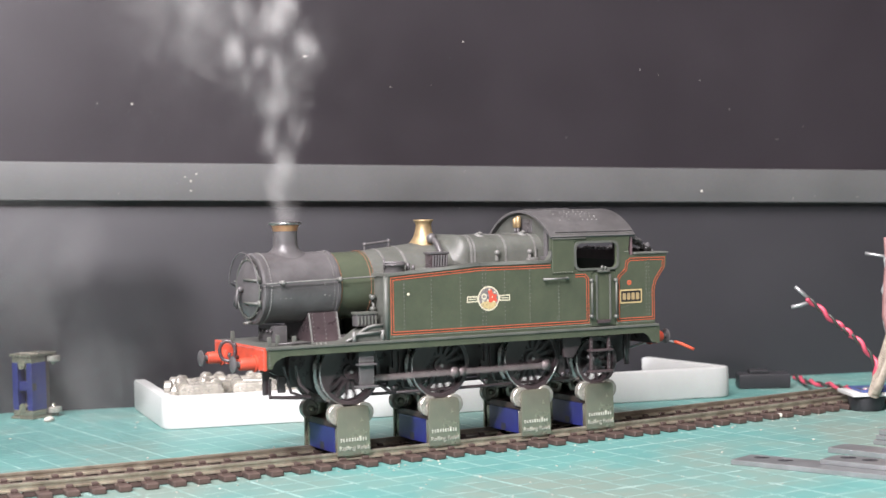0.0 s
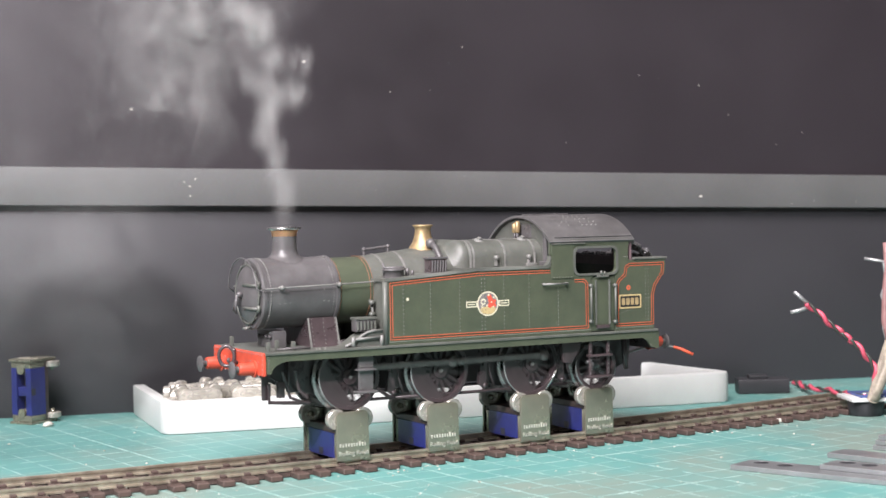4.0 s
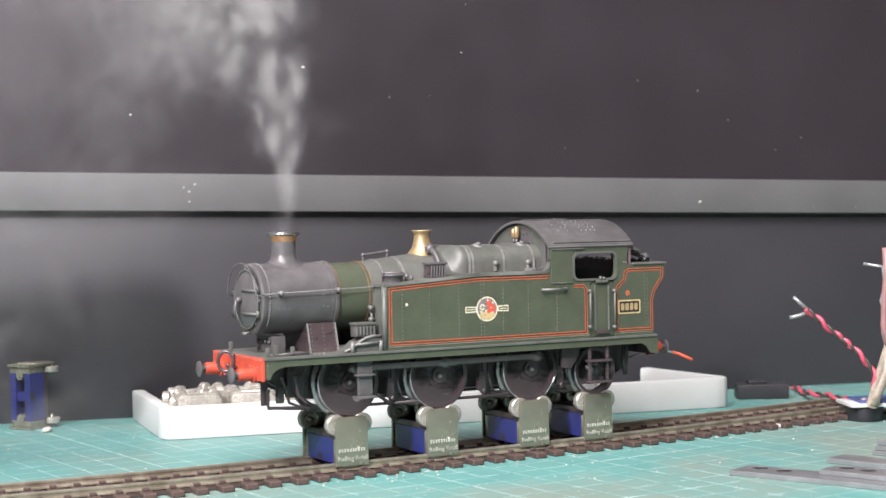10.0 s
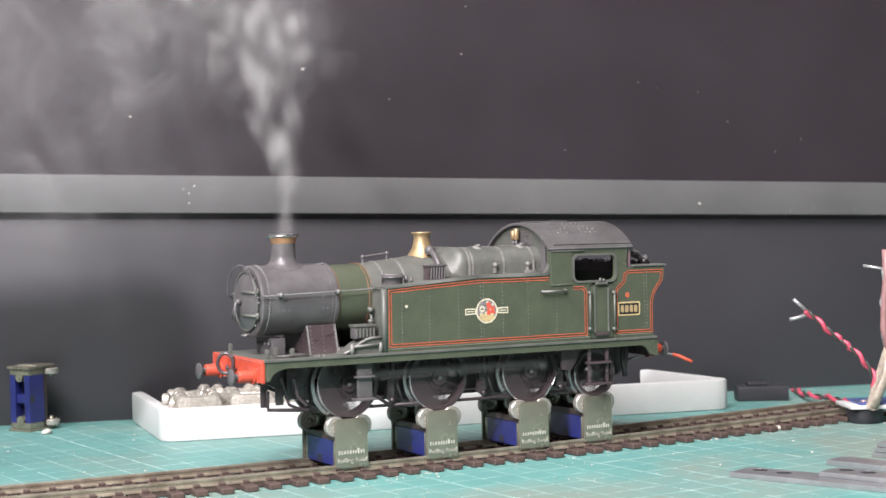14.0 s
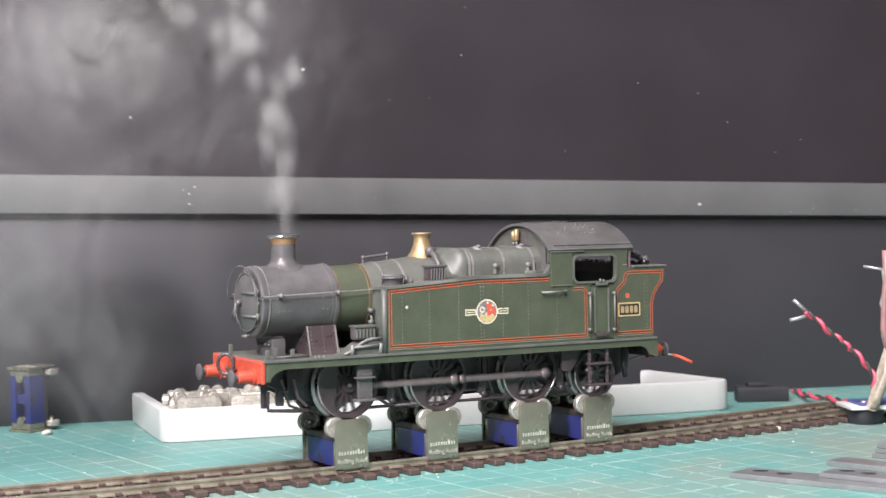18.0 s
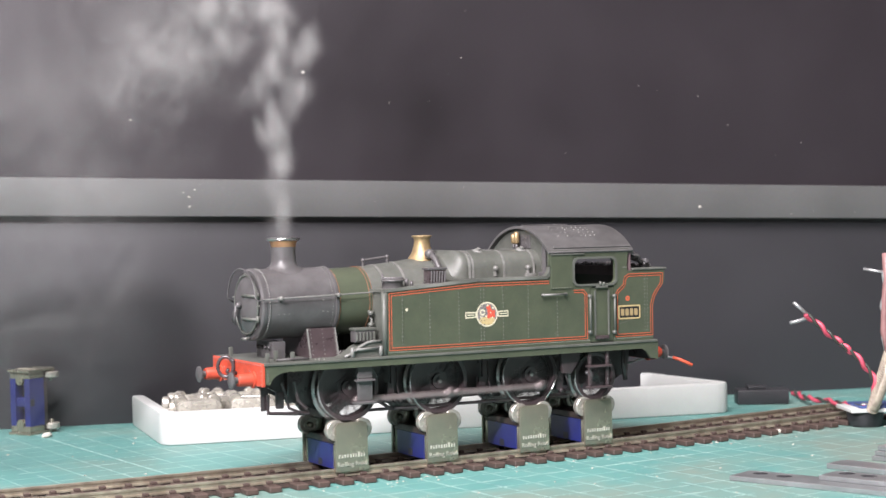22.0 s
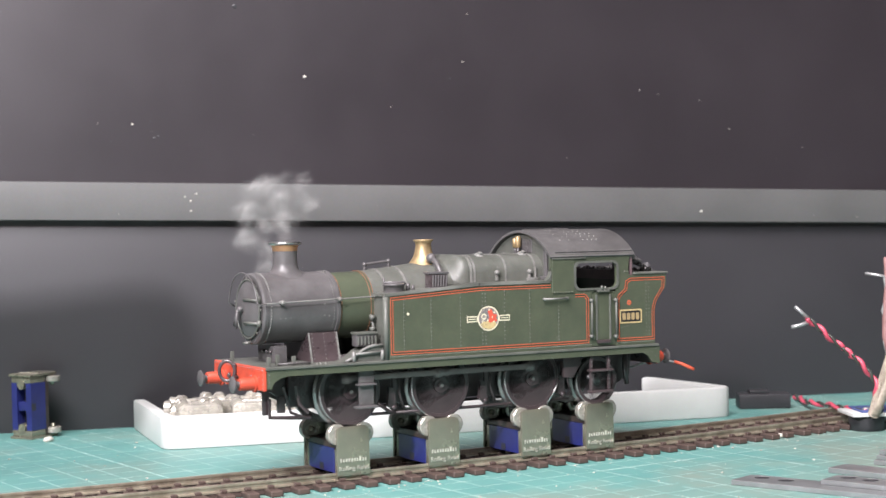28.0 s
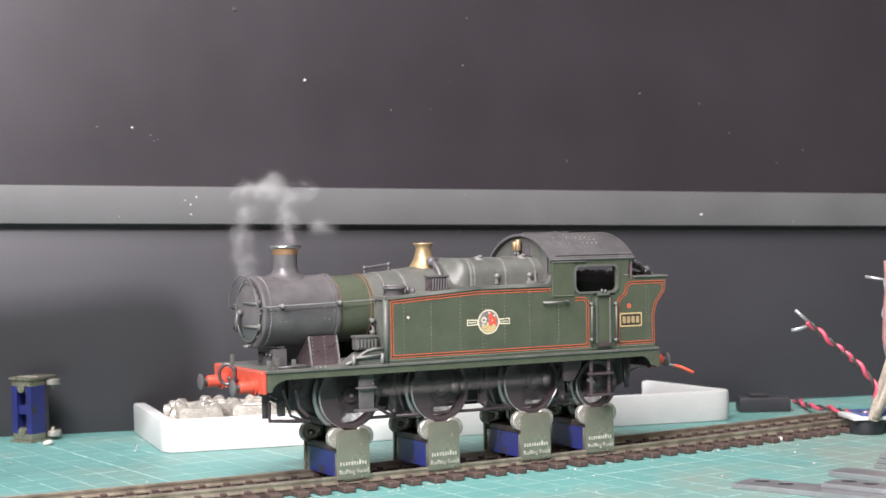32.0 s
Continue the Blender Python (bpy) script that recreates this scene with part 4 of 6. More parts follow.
    rows += [(x * 0.62 + 9, y, 18.75) for x in range(int(66 / 0.62) + 1)] + [(84 + x * 0.7, y, 18.75) for x in range(19)]
    rows += [(62.2 + k * 1.0, y - 0.25, 34.35) for k in range(7)] + [(87 + k * 0.6, y, 39.6) for k in range(3)]
    # GREY is paler than the sheet: the rivet heads' highlights put into the colour
    studs(bm, rows, 0.22, (0, -1, 0), 0.2)
    part("rivets", bm, GREY, sheet, "rows of rivet heads with their highlights painted in as a paler colour")["kind"] = "stuff"
    bm = BM()
    ribbon(bm, [(84.0, 22.8), (89, 24.0), (97.4, 28.0)], 0.16, y, False, 0.05)
    part("scratch", bm, GREY, sheet, "pale scratch across the bunker")
    bm = BM()
    for x, z in ((14.6, 30.2),):
        studs(bm, [(x, y, z)], 0.45, (0, -1, 0), 0.1)
    part("paint_chip", bm, CREAM, sheet, "pale paint chip")
    # rails and handles
    for a, b in (((58.6, 32.6), (66.2, 32.6)),):
        bm = BM()
        tube(bm, [(a[0], y - 1.0, a[1]), (b[0], y - 1.0, b[1])], 0.3)
        for q in (a, b):
            cyl(bm, (q[0], y, q[1]), (q[0], y - 1.1, q[1]), 0.42, seg=10)
        part("handrail", bm, EDGE, sheet)
    for x, z0, z1 in ((74.6, 21.2, 31.6), (83.2, 20.8, 31.4)):
        bm = BM()
        tube(bm, [(x, y - 0.9, z0), (x, y - 0.9, z1)], 0.34)
        for z in (z0, z1):
            cyl(bm, (x, y, z), (x, y - 1.2, z), 0.6, seg=10)
        part("grab_rail", bm, DUSTY, sheet)
    # cab doorway
    bm = BM()
    box(bm, 75.02, 83.58, y + 0.25, y + 0.8, 18.2, 34.0, 0.1)
    d = part("cab_door", bm, GREEN, L, "green cab door, shut")
    bm = BM()
    box(bm, 76.6, 77.2, y - 0.1, y + 0.3, 20, 33.2, 0.05, seg=1)
    box(bm, 81.4, 82.0, y - 0.1, y + 0.3, 20, 33.2, 0.05, seg=1)
    studs(bm, [(81.7, y - 0.1, 20.5 + k * 0.9) for k in range(14)], 0.2, (0, -1, 0), 0.16)
    part("door_strap", bm, DUSTY, d)
    bm = BM()
    box(bm, 77.0, 81.2, y - 0.6, y + 0.3, 33.9, 34.6, 0.15)
    cyl(bm, (78.6, y - 0.3, 34.6), (78.6, y - 0.3, 35.8), 0.4, seg=10)
    cyl(bm, (79.8, y - 0.3, 34.6), (79.8, y - 0.3, 35.6), 0.35, seg=10)
    part("door_latch", bm, DUSTY, d)
    bm = BM()
    box(bm, 76.9, 81.4, y - 0.5, y + 0.3, 19.0, 20.0, 0.15)
    part("door_sill", bm, BLACK, d)


def loco():
    L = thing("steam_locomotive", "lined dark green model tank locomotive with black smokebox, on rollers", "model train", LOCO)
    # running plate, valances, beams
    bm = BM()
    box(bm, -28.0, 98.9, -17.3, 17.3, 17.2, 17.96, 0.12, seg=1)
    part("running_plate", bm, DUSTY, L)
    for s in (-1, 1):
        bm = BM()
        drop = [(-27.6, 17.15), (-27.6, 12.4), (-26.2, 12.2)] + [(-26.2 + 5.4 * (1 - math.cos(radians(a))), 12.2 + 3.2 * math.sin(radians(a))) for a in range(15, 91, 15)]
        drop += [(93.5, 15.4), (95.2, 14.4), (96.4, 12.6), (99.3, 12.0), (99.3, 17.15)]
        prism(bm, drop, s * 16.9, s * 16.2)
        v = part("valance", bm, GREEN, L, "green valance under the running plate")
        if s < 0:
            bm = BM()
            studs(bm, [(-26.8, -16.9, 13.2 + k * 0.9) for k in range(5)] + [(96.4 + 1.4 * (k % 2), -16.9, 13.2 + 1.1 * k) for k in range(4)], 0.22)
            part("rivets", bm, DUSTY, v)["kind"] = "stuff"
    for x0, x1, name, sgn in ((-28.6, -27.7, "front", -1), (98.75, 99.3, "rear", 1)):
        bm = BM()
        box(bm, x0, x1, -17.1 if sgn < 0 else -15.8, 17.1 if sgn < 0 else 15.8, 11.8, 17.9, 0.15, seg=1)
        beam = part("buffer_beam", bm, RED, L, "orange-red buffer beam")
        xf = x0 if sgn < 0 else x1
        xb = x1 if sgn < 0 else x0 - 0.3
        bm = BM()
        box(bm, xb, xb + 0.3, -16.1, 16.1, 11.9, 17.1)
        part("beam_backing", bm, BLACK, beam, "black beam back")
        bm = BM()
        studs(bm, [(xf, -16.4, 12.4 + 1.2 * k) for k in range(5)] + [(xf, 16.4, 12.4 + 1.2 * k) for k in range(5)] + [(xf, -16 + 1.6 * k, 17.4) for k in range(21)] + [(xf, q * 11.4 + a, 13.6 + b) for q in (-1, 1) for a in (-2.6, 2.6) for b in (-1.8, 1.8)], 0.24, (sgn, 0, 0))
        part("rivets", bm, DULLINE if sgn > 0 else FADEDPINK, beam)["kind"] = "stuff"
        for q in (-1, 1):
            bm = BM()
            lathe(bm, [(2.3, 0), (2.3, 0.5), (1.75, 0.6), (1.65, 4.2), (1.5, 4.6), (0.01, 4.6)], (xf, q * 11.35, 13.5), (sgn, 0, 0), seg=24)
            bmesh.ops.recalc_face_normals(bm, faces=bm.faces[:])
            b = part("buffer", bm, RED, L, "orange-red buffer housing")
            bm = BM()
            lathe(bm, [(0.85, 4.4), (0.85, 5.9), (1.8, 6.0), (2.2, 6.2), (2.2, 6.5), (1.7, 6.75), (0.01, 6.85)], (xf, q * 11.35, 13.5), (sgn, 0, 0), seg=28)
            bmesh.ops.recalc_face_normals(bm, faces=bm.faces[:])
            part("buffer_head", bm, SOOT, b, "grey-black steel buffer head")
    bm = BM()
    tube(bm, [(-28.7, 0, 14.4), (-30.8, 0, 14.2), (-31.4, 0, 14.9), (-31.0, 0, 15.6)], 0.5)
    part("coupling_hook", bm, BLACK, L, "black coupling hook")
    bm = BM()
    ring = [(-30.9 + 1.75 * math.cos(a), 2.2 - 1.2 * math.cos(a), 16.0 + 2.7 * math.sin(a)) for a in (2 * math.pi * k / 24 for k in range(24))]
    tube(bm, ring, 0.5, 10, closed=True)
    tube(bm, [(-28.7, 1.6, 16.6), (-29.2, 1.2, 17.6), (-29.6, 1.3, 17.7)], 0.6, 10)
    part("vacuum_hose", bm, BLACK, L, "looped black vacuum hose")
    bm = BM()
    box(bm, -26.7, -25.7, 9.4, 10.2, 17.9, 20.6, 0.12)
    part("lamp_iron", bm, DUSTY, L)
    for x, y, h in ((-26.0, -14.6, 20.5), (-23.0, -13.4, 20.9), (-18.6, -14.2, 20.4)):
        bm = BM()
        box(bm, x - 0.55, x + 0.55, y - 0.4, y + 0.4, 17.95, h, 0.14)
        part("lamp_iron", bm, DUSTY, L)
    bm = BM()
    tube(bm, [(-23.0, -14.0, 18.4), (-18.6, -14.6, 18.5), (-14.0, -14.8, 18.4)], 0.3)
    part("drain_pipe", bm, SOOT, L)
    # smokebox
    cz = 32.55
    bm = BM()
    lathe(bm, [(9.2, -24.9), (9.75, -24.4), (9.75, -23.6), (9.6, -23.5), (9.6, -3.2), (9.85, -3.1), (9.85, -2.3), (9.3, -2.2)], (0, 0, cz), (1, 0, 0), seg=64)
    lathe(bm, [(9.2, -24.9), (0.01, -24.9)], (0, 0, cz), (1, 0, 0), seg=64)
    bmesh.ops.recalc_face_normals(bm, faces=bm.faces[:])
    sb = part("smokebox", bm, SOOT, L, "sooty black riveted smokebox")
    bm = BM()
    for k in range(72):
        a = 2 * math.pi * k / 72
        o = Vector((0, math.cos(a), math.sin(a)))
        studs(bm, [(-22.6, 9.6 * o.y, cz + 9.6 * o.z)], 0.27, o, 0.26)
        studs(bm, [(-4.1, 9.6 * o.y, cz + 9.6 * o.z)], 0.17, o, 0.12)
    for dx in (0, 1.5, 3.0):
        studs(bm, [(-20 + dx, -9.25, cz - 2.4)], 0.25, (0, -1, -0.2))
    studs(bm, [(-7, -9.5, cz + 1), (-7, -9.3, cz - 2.0), (-5.6, -9.3, cz - 2.2), (-3.5, -2, cz + 9.6)], 0.3, (0, -1, 0))
    part("rivets", bm, EDGE, sb, "rings of rivet heads")["kind"] = "stuff"
    bm = BM()
    lathe(bm, [(7.7, 0), (7.6, 0.5), (6.6, 1.1), (4.6, 1.7), (2.4, 2.1), (0.01, 2.2)], (-24.95, 0, cz), (-1, 0, 0), seg=48)
    bmesh.ops.recalc_face_normals(bm, faces=bm.faces[:])
    door = part("smokebox_door", bm, SOOT, L, "grey-black domed smokebox door, shut")
    bm = BM()
    lathe(bm, [(0.01, 1.7), (0.6, 1.6), (0.85, 1.2), (0.85, 0), (0.01, 0)], (-26.9, 0, cz), (-1, 0, 0), seg=16)
    tube(bm, [(-28.2, 0, cz), (-28.3, 2.2, cz - 2.6), (-28.2, 3.1, cz - 4.6)], 0.36)
    tube(bm, [(-28.5, 0, cz), (-28.6, 0.7, cz - 3.2), (-28.5, 1.0, cz - 5.2)], 0.36)
    part("dart_handle", bm, SOOT, door, "dart handles")
    bm = BM()
    for z in (2.6, -3.6):
        tube(bm, [(-27.1, -1.2, cz + z), (-26.7, -4.6, cz + z), (-25.8, -7.6, cz + z)], 0.42)
        cyl(bm, (-25.6, -7.9, cz + z - 0.9), (-25.6, -7.9, cz + z + 0.9), 0.55, seg=10)
    tube(bm, [(-25.5, 7.9 * math.cos(a), cz + 7.9 * math.sin(a)) for a in (2 * math.pi * k / 48 for k in range(48))], 0.26, closed=True)
    part("hinge_strap", bm, DUSTY, door, "grey hinge straps and door rim")
    bm = BM()
    studs(bm, [(-25.3, 8.4 * math.cos(a), cz + 8.4 * math.sin(a)) for a in (radians(k) for k in range(-60, 240, 24))], 0.32, (-1, 0, 0), 0.25)
    cyl(bm, (-25.2, -1.4, cz - 8.9), (-27.2, -1.4, cz - 9.1), 0.4, seg=8)
    tube(bm, [(-26.8, -2.6, cz - 9.0), (-26.8, 0.2, cz - 9.2)], 0.35)
    part("door_clamp", bm, EDGE, door)
    # front arched handrail and long side rails
    bm = BM()
    arch = [(-26.9, 9.7 * math.cos(radians(a)), cz + 0.9 + 8.9 * math.sin(radians(a))) for a in range(4, 177, 8)]
    tube(bm, [(-25.3, 9.6, cz + 0.4)] + arch + [(-26.4, -10.2, cz + 1.4), (-24.6, -10.7, cz + 1.7)], 0.21)
    part("front_handrail", bm, SOOT, sb)
    for s in (-1, 1):
        bm = BM()
        tube(bm, [(-25.0, s * 10.6, cz + 1.7), (-20, s * 10.9, cz + 1.9), (-2, s * 10.9, cz + 2.3), (8.2, s * 10.9, cz + 2.6)], 0.22)
        for x in (-20, -3):
            cyl(bm, (x, s * 9.4, cz + 1.9 + (0.3 if x > -10 else 0)), (x, s * 11.1, cz + 1.9 + (0.3 if x > -10 else 0)), 0.5, seg=10)
            bmesh.ops.create_icosphere(bm, subdivisions=2, radius=0.7, matrix=Matrix.Translation((x, s * 10.9, cz + 1.9 + (0.3 if x > -10 else 0))))
        part("side_handrail", bm, EDGE, sb)
    # saddle
    bm = BM()
    prism(bm, [(-9.6, 17.97), (9.6, 17.97), (7.6, 25.8), (-7.6, 25.8)], -11.0, -2.6, plane="YZ")
    part("saddle", bm, BLACK, L, "black riveted smokebox saddle")
    bm = BM()
    studs(bm, [(-10.2 + 3.5 * i, -9.3 + 0.28 * j + 0.02, 18.8 + 1.1 * j) for i in range(3) for j in range(7)], 0.27, (0, -1, 0.25))
    for a in (0, 1):
        prism(bm, [(-9.3, 18.0), (-7.4, 25.8), (-7.7, 25.8), (-9.9, 18.0)], -11.3 + a * 8.3, -10.9 + a * 8.3, plane="YZ")
    part("saddle_rivets", bm, EDGE, L)["kind"] = "stuff"
    bm = BM()
    box(bm, -20.4, -16.6, -5.5, 5.5, 17.97, 22.6, 0.3)
    for k in range(4):
        cyl(bm, (-20.5, -4 + 2.4 * k, 21), (-21.2, -4 + 2.4 * k, 21), 0.5, seg=10)
    part("valve_chest", bm, SOOT, L)
    # chimney
    bm = BM()
    lathe(bm, [(3.42, 43.9), (3.34, 44.6), (3.3, 47.6), (3.32, 48.0)], (-14.25, 0, 0), seg=40)
    skirt = []
    for r, up in ((5.3, 0.0), (4.75, 0.10), (4.2, 0.28), (3.75, 0.55), (3.42, 1.0)):
        skirt.append([])
        for k in range(40):
            a = 2 * math.pi * k / 40
            low = cz + math.sqrt(9.66 ** 2 - (r * math.sin(a)) ** 2)
            skirt[-1].append(bm.verts.new((-14.25 + r * math.cos(a), r * math.sin(a), low + (43.9 - low) * up)))
    for a, b in zip(skirt, skirt[1:]):
        for k in range(40):
            bm.faces.new((a[k], a[(k + 1) % 40], b[(k + 1) % 40], b[k]))
    bmesh.ops.remove_doubles(bm, verts=bm.verts[:], dist=0.01)
    ch = part("chimney", bm, SOOT, L, "black chimney with copper collar and bright rim")
    bm = BM()
    lathe(bm, [(3.32, 47.95), (3.4, 48.05), (3.5, 49.0), (3.85, 49.6)], (-14.25, 0, 0), seg=40)
    part("copper_collar", bm, COPPER, ch, "worn copper collar")
    bm = BM()
    lathe(bm, [(3.8, 49.55), (4.5, 49.85), (4.65, 50.15), (4.45, 50.4), (3.4, 50.55), (2.6, 50.4), (2.5, 49.0), (2.4, 43.5)], (-14.25, 0, 0), seg=40)
    part("chimney_rim", bm, STEEL, ch, "bright metal chimney rim")
    # boiler and firebox
    bm = BM()
    lathe(bm, [(9.15, -2.3), (9.3, 7.6)], (0, 0, 32.5), (1, 0, 0), seg=64)
    part("boiler_barrel", bm, GREEN, L, "dark green boiler barrel")
    bm = BM()
    segs = 56
    rings = []
    for x, r, c in ((7.5, 9.3, 32.5), (19, 9.9, 33.0), (30, 10.7, 33.5), (34.5, 11.0, 33.8)):
        rings.append([bm.verts.new((x, r * math.cos(2 * math.pi * k / segs), c + r * math.sin(2 * math.pi * k / segs))) for k in range(segs)])
    for a, b in zip(rings, rings[1:]):
        for k in range(segs):
            bm.faces.new((a[k], a[(k + 1) % segs], b[(k + 1) % segs], b[k]))
    bmesh.ops.recalc_face_normals(bm, faces=bm.faces[:])
    part("boiler_taper", bm, DUSTY, L, "dust-greyed tapered boiler")
    for x, r, c, lined in ((-2.2, 9.35, 32.5, 1), (7.6, 9.5, 32.5, 1), (12.4, 9.75, 32.7, 0), (18.6, 10.05, 33.0, 0), (29.5, 10.85, 33.5, 0)):
        bm = BM()
        lathe(bm, [(r - 0.3, x - 0.35), (r, x - 0.35), (r, x + 0.35), (r - 0.3, x + 0.35)], (0, 0, c), (1, 0, 0), seg=64)
        bmesh.ops.recalc_face_normals(bm, faces=bm.faces[:])
        bd = part("boiler_band", bm, GREEN if lined else EDGE, L)
        if lined:
            bm = BM()
            for o in (-0.45, 0.45):
                lathe(bm, [(r - 0.1, x + o - 0.09), (r + 0.04, x + o - 0.09), (r + 0.04, x + o + 0.09), (r - 0.1, x + o + 0.09)], (0, 0, c), (1, 0, 0), seg=64)
            bmesh.ops.recalc_face_normals(bm, faces=bm.faces[:])
            part("lining", bm, DULLINE, bd, "dull orange lining")

    def fbox(w, top, r):
        pts = [(w, 30.0)] + arcpts(w - r, top - r, r, 0, 90, 8) + arcpts(-(w - r), top - r, r, 90, 180, 8) + [(-w, 30.0)]
        return pts
    bm = BM()
    prism(bm, fbox(11.0, 45.4, 5.0), 36.6, 63.5, plane="YZ")
    fb = part("firebox", bm, DUSTY, L, "dust-greyed green square-topped firebox")
    bm = BM()
    secs = [(31.6, fbox(9.6, 43.7, 9.0)), (33.2, fbox(10.3, 44.5, 8.4)), (34.4, fbox(10.9, 45.3, 7.0)), (35.4, fbox(11.2, 45.7, 5.8)), (36.2, fbox(11.3, 45.8, 5.2)), (37.2, fbox(11.2, 45.7, 5.1))]
    rings = [[bm.verts.new((x, a, b)) for a, b in pts] for x, pts in secs]
    for a, b in zip(rings, rings[1:]):
        for k in range(len(a) - 1):
            bm.faces.new((a[k], a[k + 1], b[k + 1], b[k]))
    bmesh.ops.recalc_face_normals(bm, faces=bm.faces[:])
    part("firebox_shoulder", bm, DUSTY, fb, "dust-greyed firebox shoulder")
    for x in (38.2, 39.3, 49.6, 59.6):
        bm = BM()
        prism(bm, fbox(11.2, 45.6, 5.1), x - 0.3, x + 0.3, plane="YZ")
        part("cladding_band", bm, EDGE, fb)
    bm = BM()
    for x in (43.5, 58.0):
        lathe(bm, [(1.5, 0), (1.5, 0.5), (1.1, 0.9), (0.6, 1.0), (0.6, 1.5), (0.01, 1.6)], (x, -6.5, 44.9), (0, -0.5, 1), seg=16)
    for x in (46.5, 57.5):
        cyl(bm, (x, -11.2, 38.2), (x, -11.2, 40.2), 0.55, seg=10)
        bmesh.ops.create_icosphere(bm, subdivisions=2, radius=0.85, matrix=Matrix.Translation((x, -11.4, 40.4)))
    cyl(bm, (59.6, -11.2, 38.0), (59.6, -11.2, 41.6), 0.3, seg=8)
    box(bm, 56.6, 59.8, -12, -10.5, 37.9, 38.7, 0.1)
    part("wash_out_plug", bm, EDGE, fb)
    # brass safety valve bonnet and top feed
    bm = BM()
    lathe(bm, [(4.6, 43.0), (3.9, 43.9), (3.0, 45.2), (2.45, 47.0), (2.2, 48.6), (2.35, 49.4), (2.9, 49.9), (2.9, 50.15), (2.4, 50.2), (1.9, 49.6), (1.8, 46.5), (0.01, 46.5)], (28.9, 0, 0), seg=36)
    part("safety_valve_bonnet", bm, BRASS, L, "polished brass safety valve bonnet")
    bm = BM()
    tube(bm, [(28.9, -3.0, 43.2), (28.9, -4.0, 44.6), (29.0, -5.4, 44.7), (29.2, -7.2, 43.4), (29.3, -8.8, 41.4), (29.3, -9.8, 39.2)], 0.85, 12)
    bmesh.ops.create_icosphere(bm, subdivisions=3, radius=1.5, matrix=Matrix.Translation((28.9, -4.6, 44.9)))
    part("top_feed_pipe", bm, SOOT, L, "grey top feed pipe")
    bm = BM()
    tube(bm, [(9.9, 0, 43.6), (17.8, 0, 44.4)], 0.38, 10)
    for x, z in ((10.0, 41.4), (17.6, 42.2)):
        cyl(bm, (x, 0, z), (x, 0, z + 2.3), 0.4, seg=10)
        bmesh.ops.create_icosphere(bm, subdivisions=2, radius=0.65, matrix=Matrix.Translation((x, 0, z + 2.2)))
    part("boiler_top_rail", bm, SOOT, L)
    # tank fittings, both sides alike
    for s in (-1, 1):
        bm = BM()
        lathe(bm, [(2.9, 36.0), (2.9, 38.0), (3.2, 38.0), (3.2, 38.4), (2.0, 38.7), (0.01, 38.8)], (12.6, s * 12.6, 0), seg=28)
        f = part("tank_filler", bm, SOOT, L, "black tank filler lid")
        bm = BM()
        tube(bm, [(9.6, s * 12.6, 37), (9.5, s * 12.6, 40.2)], 0.3)
        tube(bm, [(9.5, s * 12.6, 38.9), (15.6, s * 12.9, 38.9), (15.8, s * 13.2, 38.4)], 0.28)
        cyl(bm, (16.6, s * 13.2, 36.3), (16.6, s * 13.2, 38.6), 0.6, seg=10)
        cyl(bm, (18.2, s * 13.2, 36.3), (18.2, s * 13.2, 37.9), 0.5, seg=10)
        part("filler_clamp", bm, SOOT, f)
        bm = BM()
        box(bm, 22.9, 28.3, s * 13.2 - 1.6, s * 13.2 + 1.6, 36.6, 41.0, 0.15)
        v = part("tank_vent", bm, BLACK, L, "black slatted tank vent box")
        bm = BM()
        for k in range(6):
            cyl(bm, (23.5 + 0.85 * k, s * 15.0, 37.3), (23.7 + 0.85 * k, s * 15.0, 40.5), 0.26, seg=8)
        box(bm, 22.5, 28.7, s * 13.2 - 1.9, s * 13.2 + 1.9, 40.8, 41.4, 0.2)
        box(bm, 22.6, 28.6, min(s * 13.3, s * 15.2), max(s * 13.3, s * 15.2), 36.5, 37.2, 0.1)
        part("vent_slat", bm, SOOT, v)
        # curved splasher and clack box by the smokebox
        bm = BM()
        up = [(-4.2, 17.97), (-2.6, 18.5), (-0.8, 19.5), (0.8, 20.6), (2.4, 21.4), (4.2, 21.8), (7.4, 21.8), (7.4, 17.97)]
        prism(bm, up, s * 16.0, s * 9.4)
        part("front_splasher", bm, DUSTY, L, "dusty green curved splasher")
        bm = BM()
        tube(bm, [(-4.2, s * 16.1, 18.3), (-2.6, s * 16.1, 18.8), (-0.8, s * 16.1, 19.8), (0.8, s * 16.1, 20.9), (2.4, s * 16.1, 21.7), (4.2, s * 16.1, 22.1), (7.4, s * 16.1, 22.1)], 0.4)
        tube(bm, [(-2.0, s * 16.6, 20.0), (6.6, s * 16.6, 20.4)], 0.36)
        for x in (-2.0, 6.6):
            cyl(bm, (x, s * 16.6, 18.0), (x, s * 16.6, 20.8), 0.55, seg=10)
        part("splasher_beading", bm, EDGE, L)
        bm = BM()
        box(bm, 0.4, 6.4, min(s * 10.6, s * 13.8), max(s * 10.6, s * 13.8), 21.8, 25.2, 0.3)
        lb = part("lubricator", bm, SOOT, L, "ribbed black lubricator box")
        bm = BM()
        for k in range(6):
            cyl(bm, (0.8 + 1.05 * k, s * 13.95, 22.3), (0.8 + 1.05 * k, s * 13.95, 24.6), 0.3, seg=8)
        box(bm, 0.1, 6.7, min(s * 10.4, s * 14.1), max(s * 10.4, s * 14.1), 25.0, 25.7, 0.2)
        part("lubricator_rib", bm, DUSTY, lb)
        bm = BM()
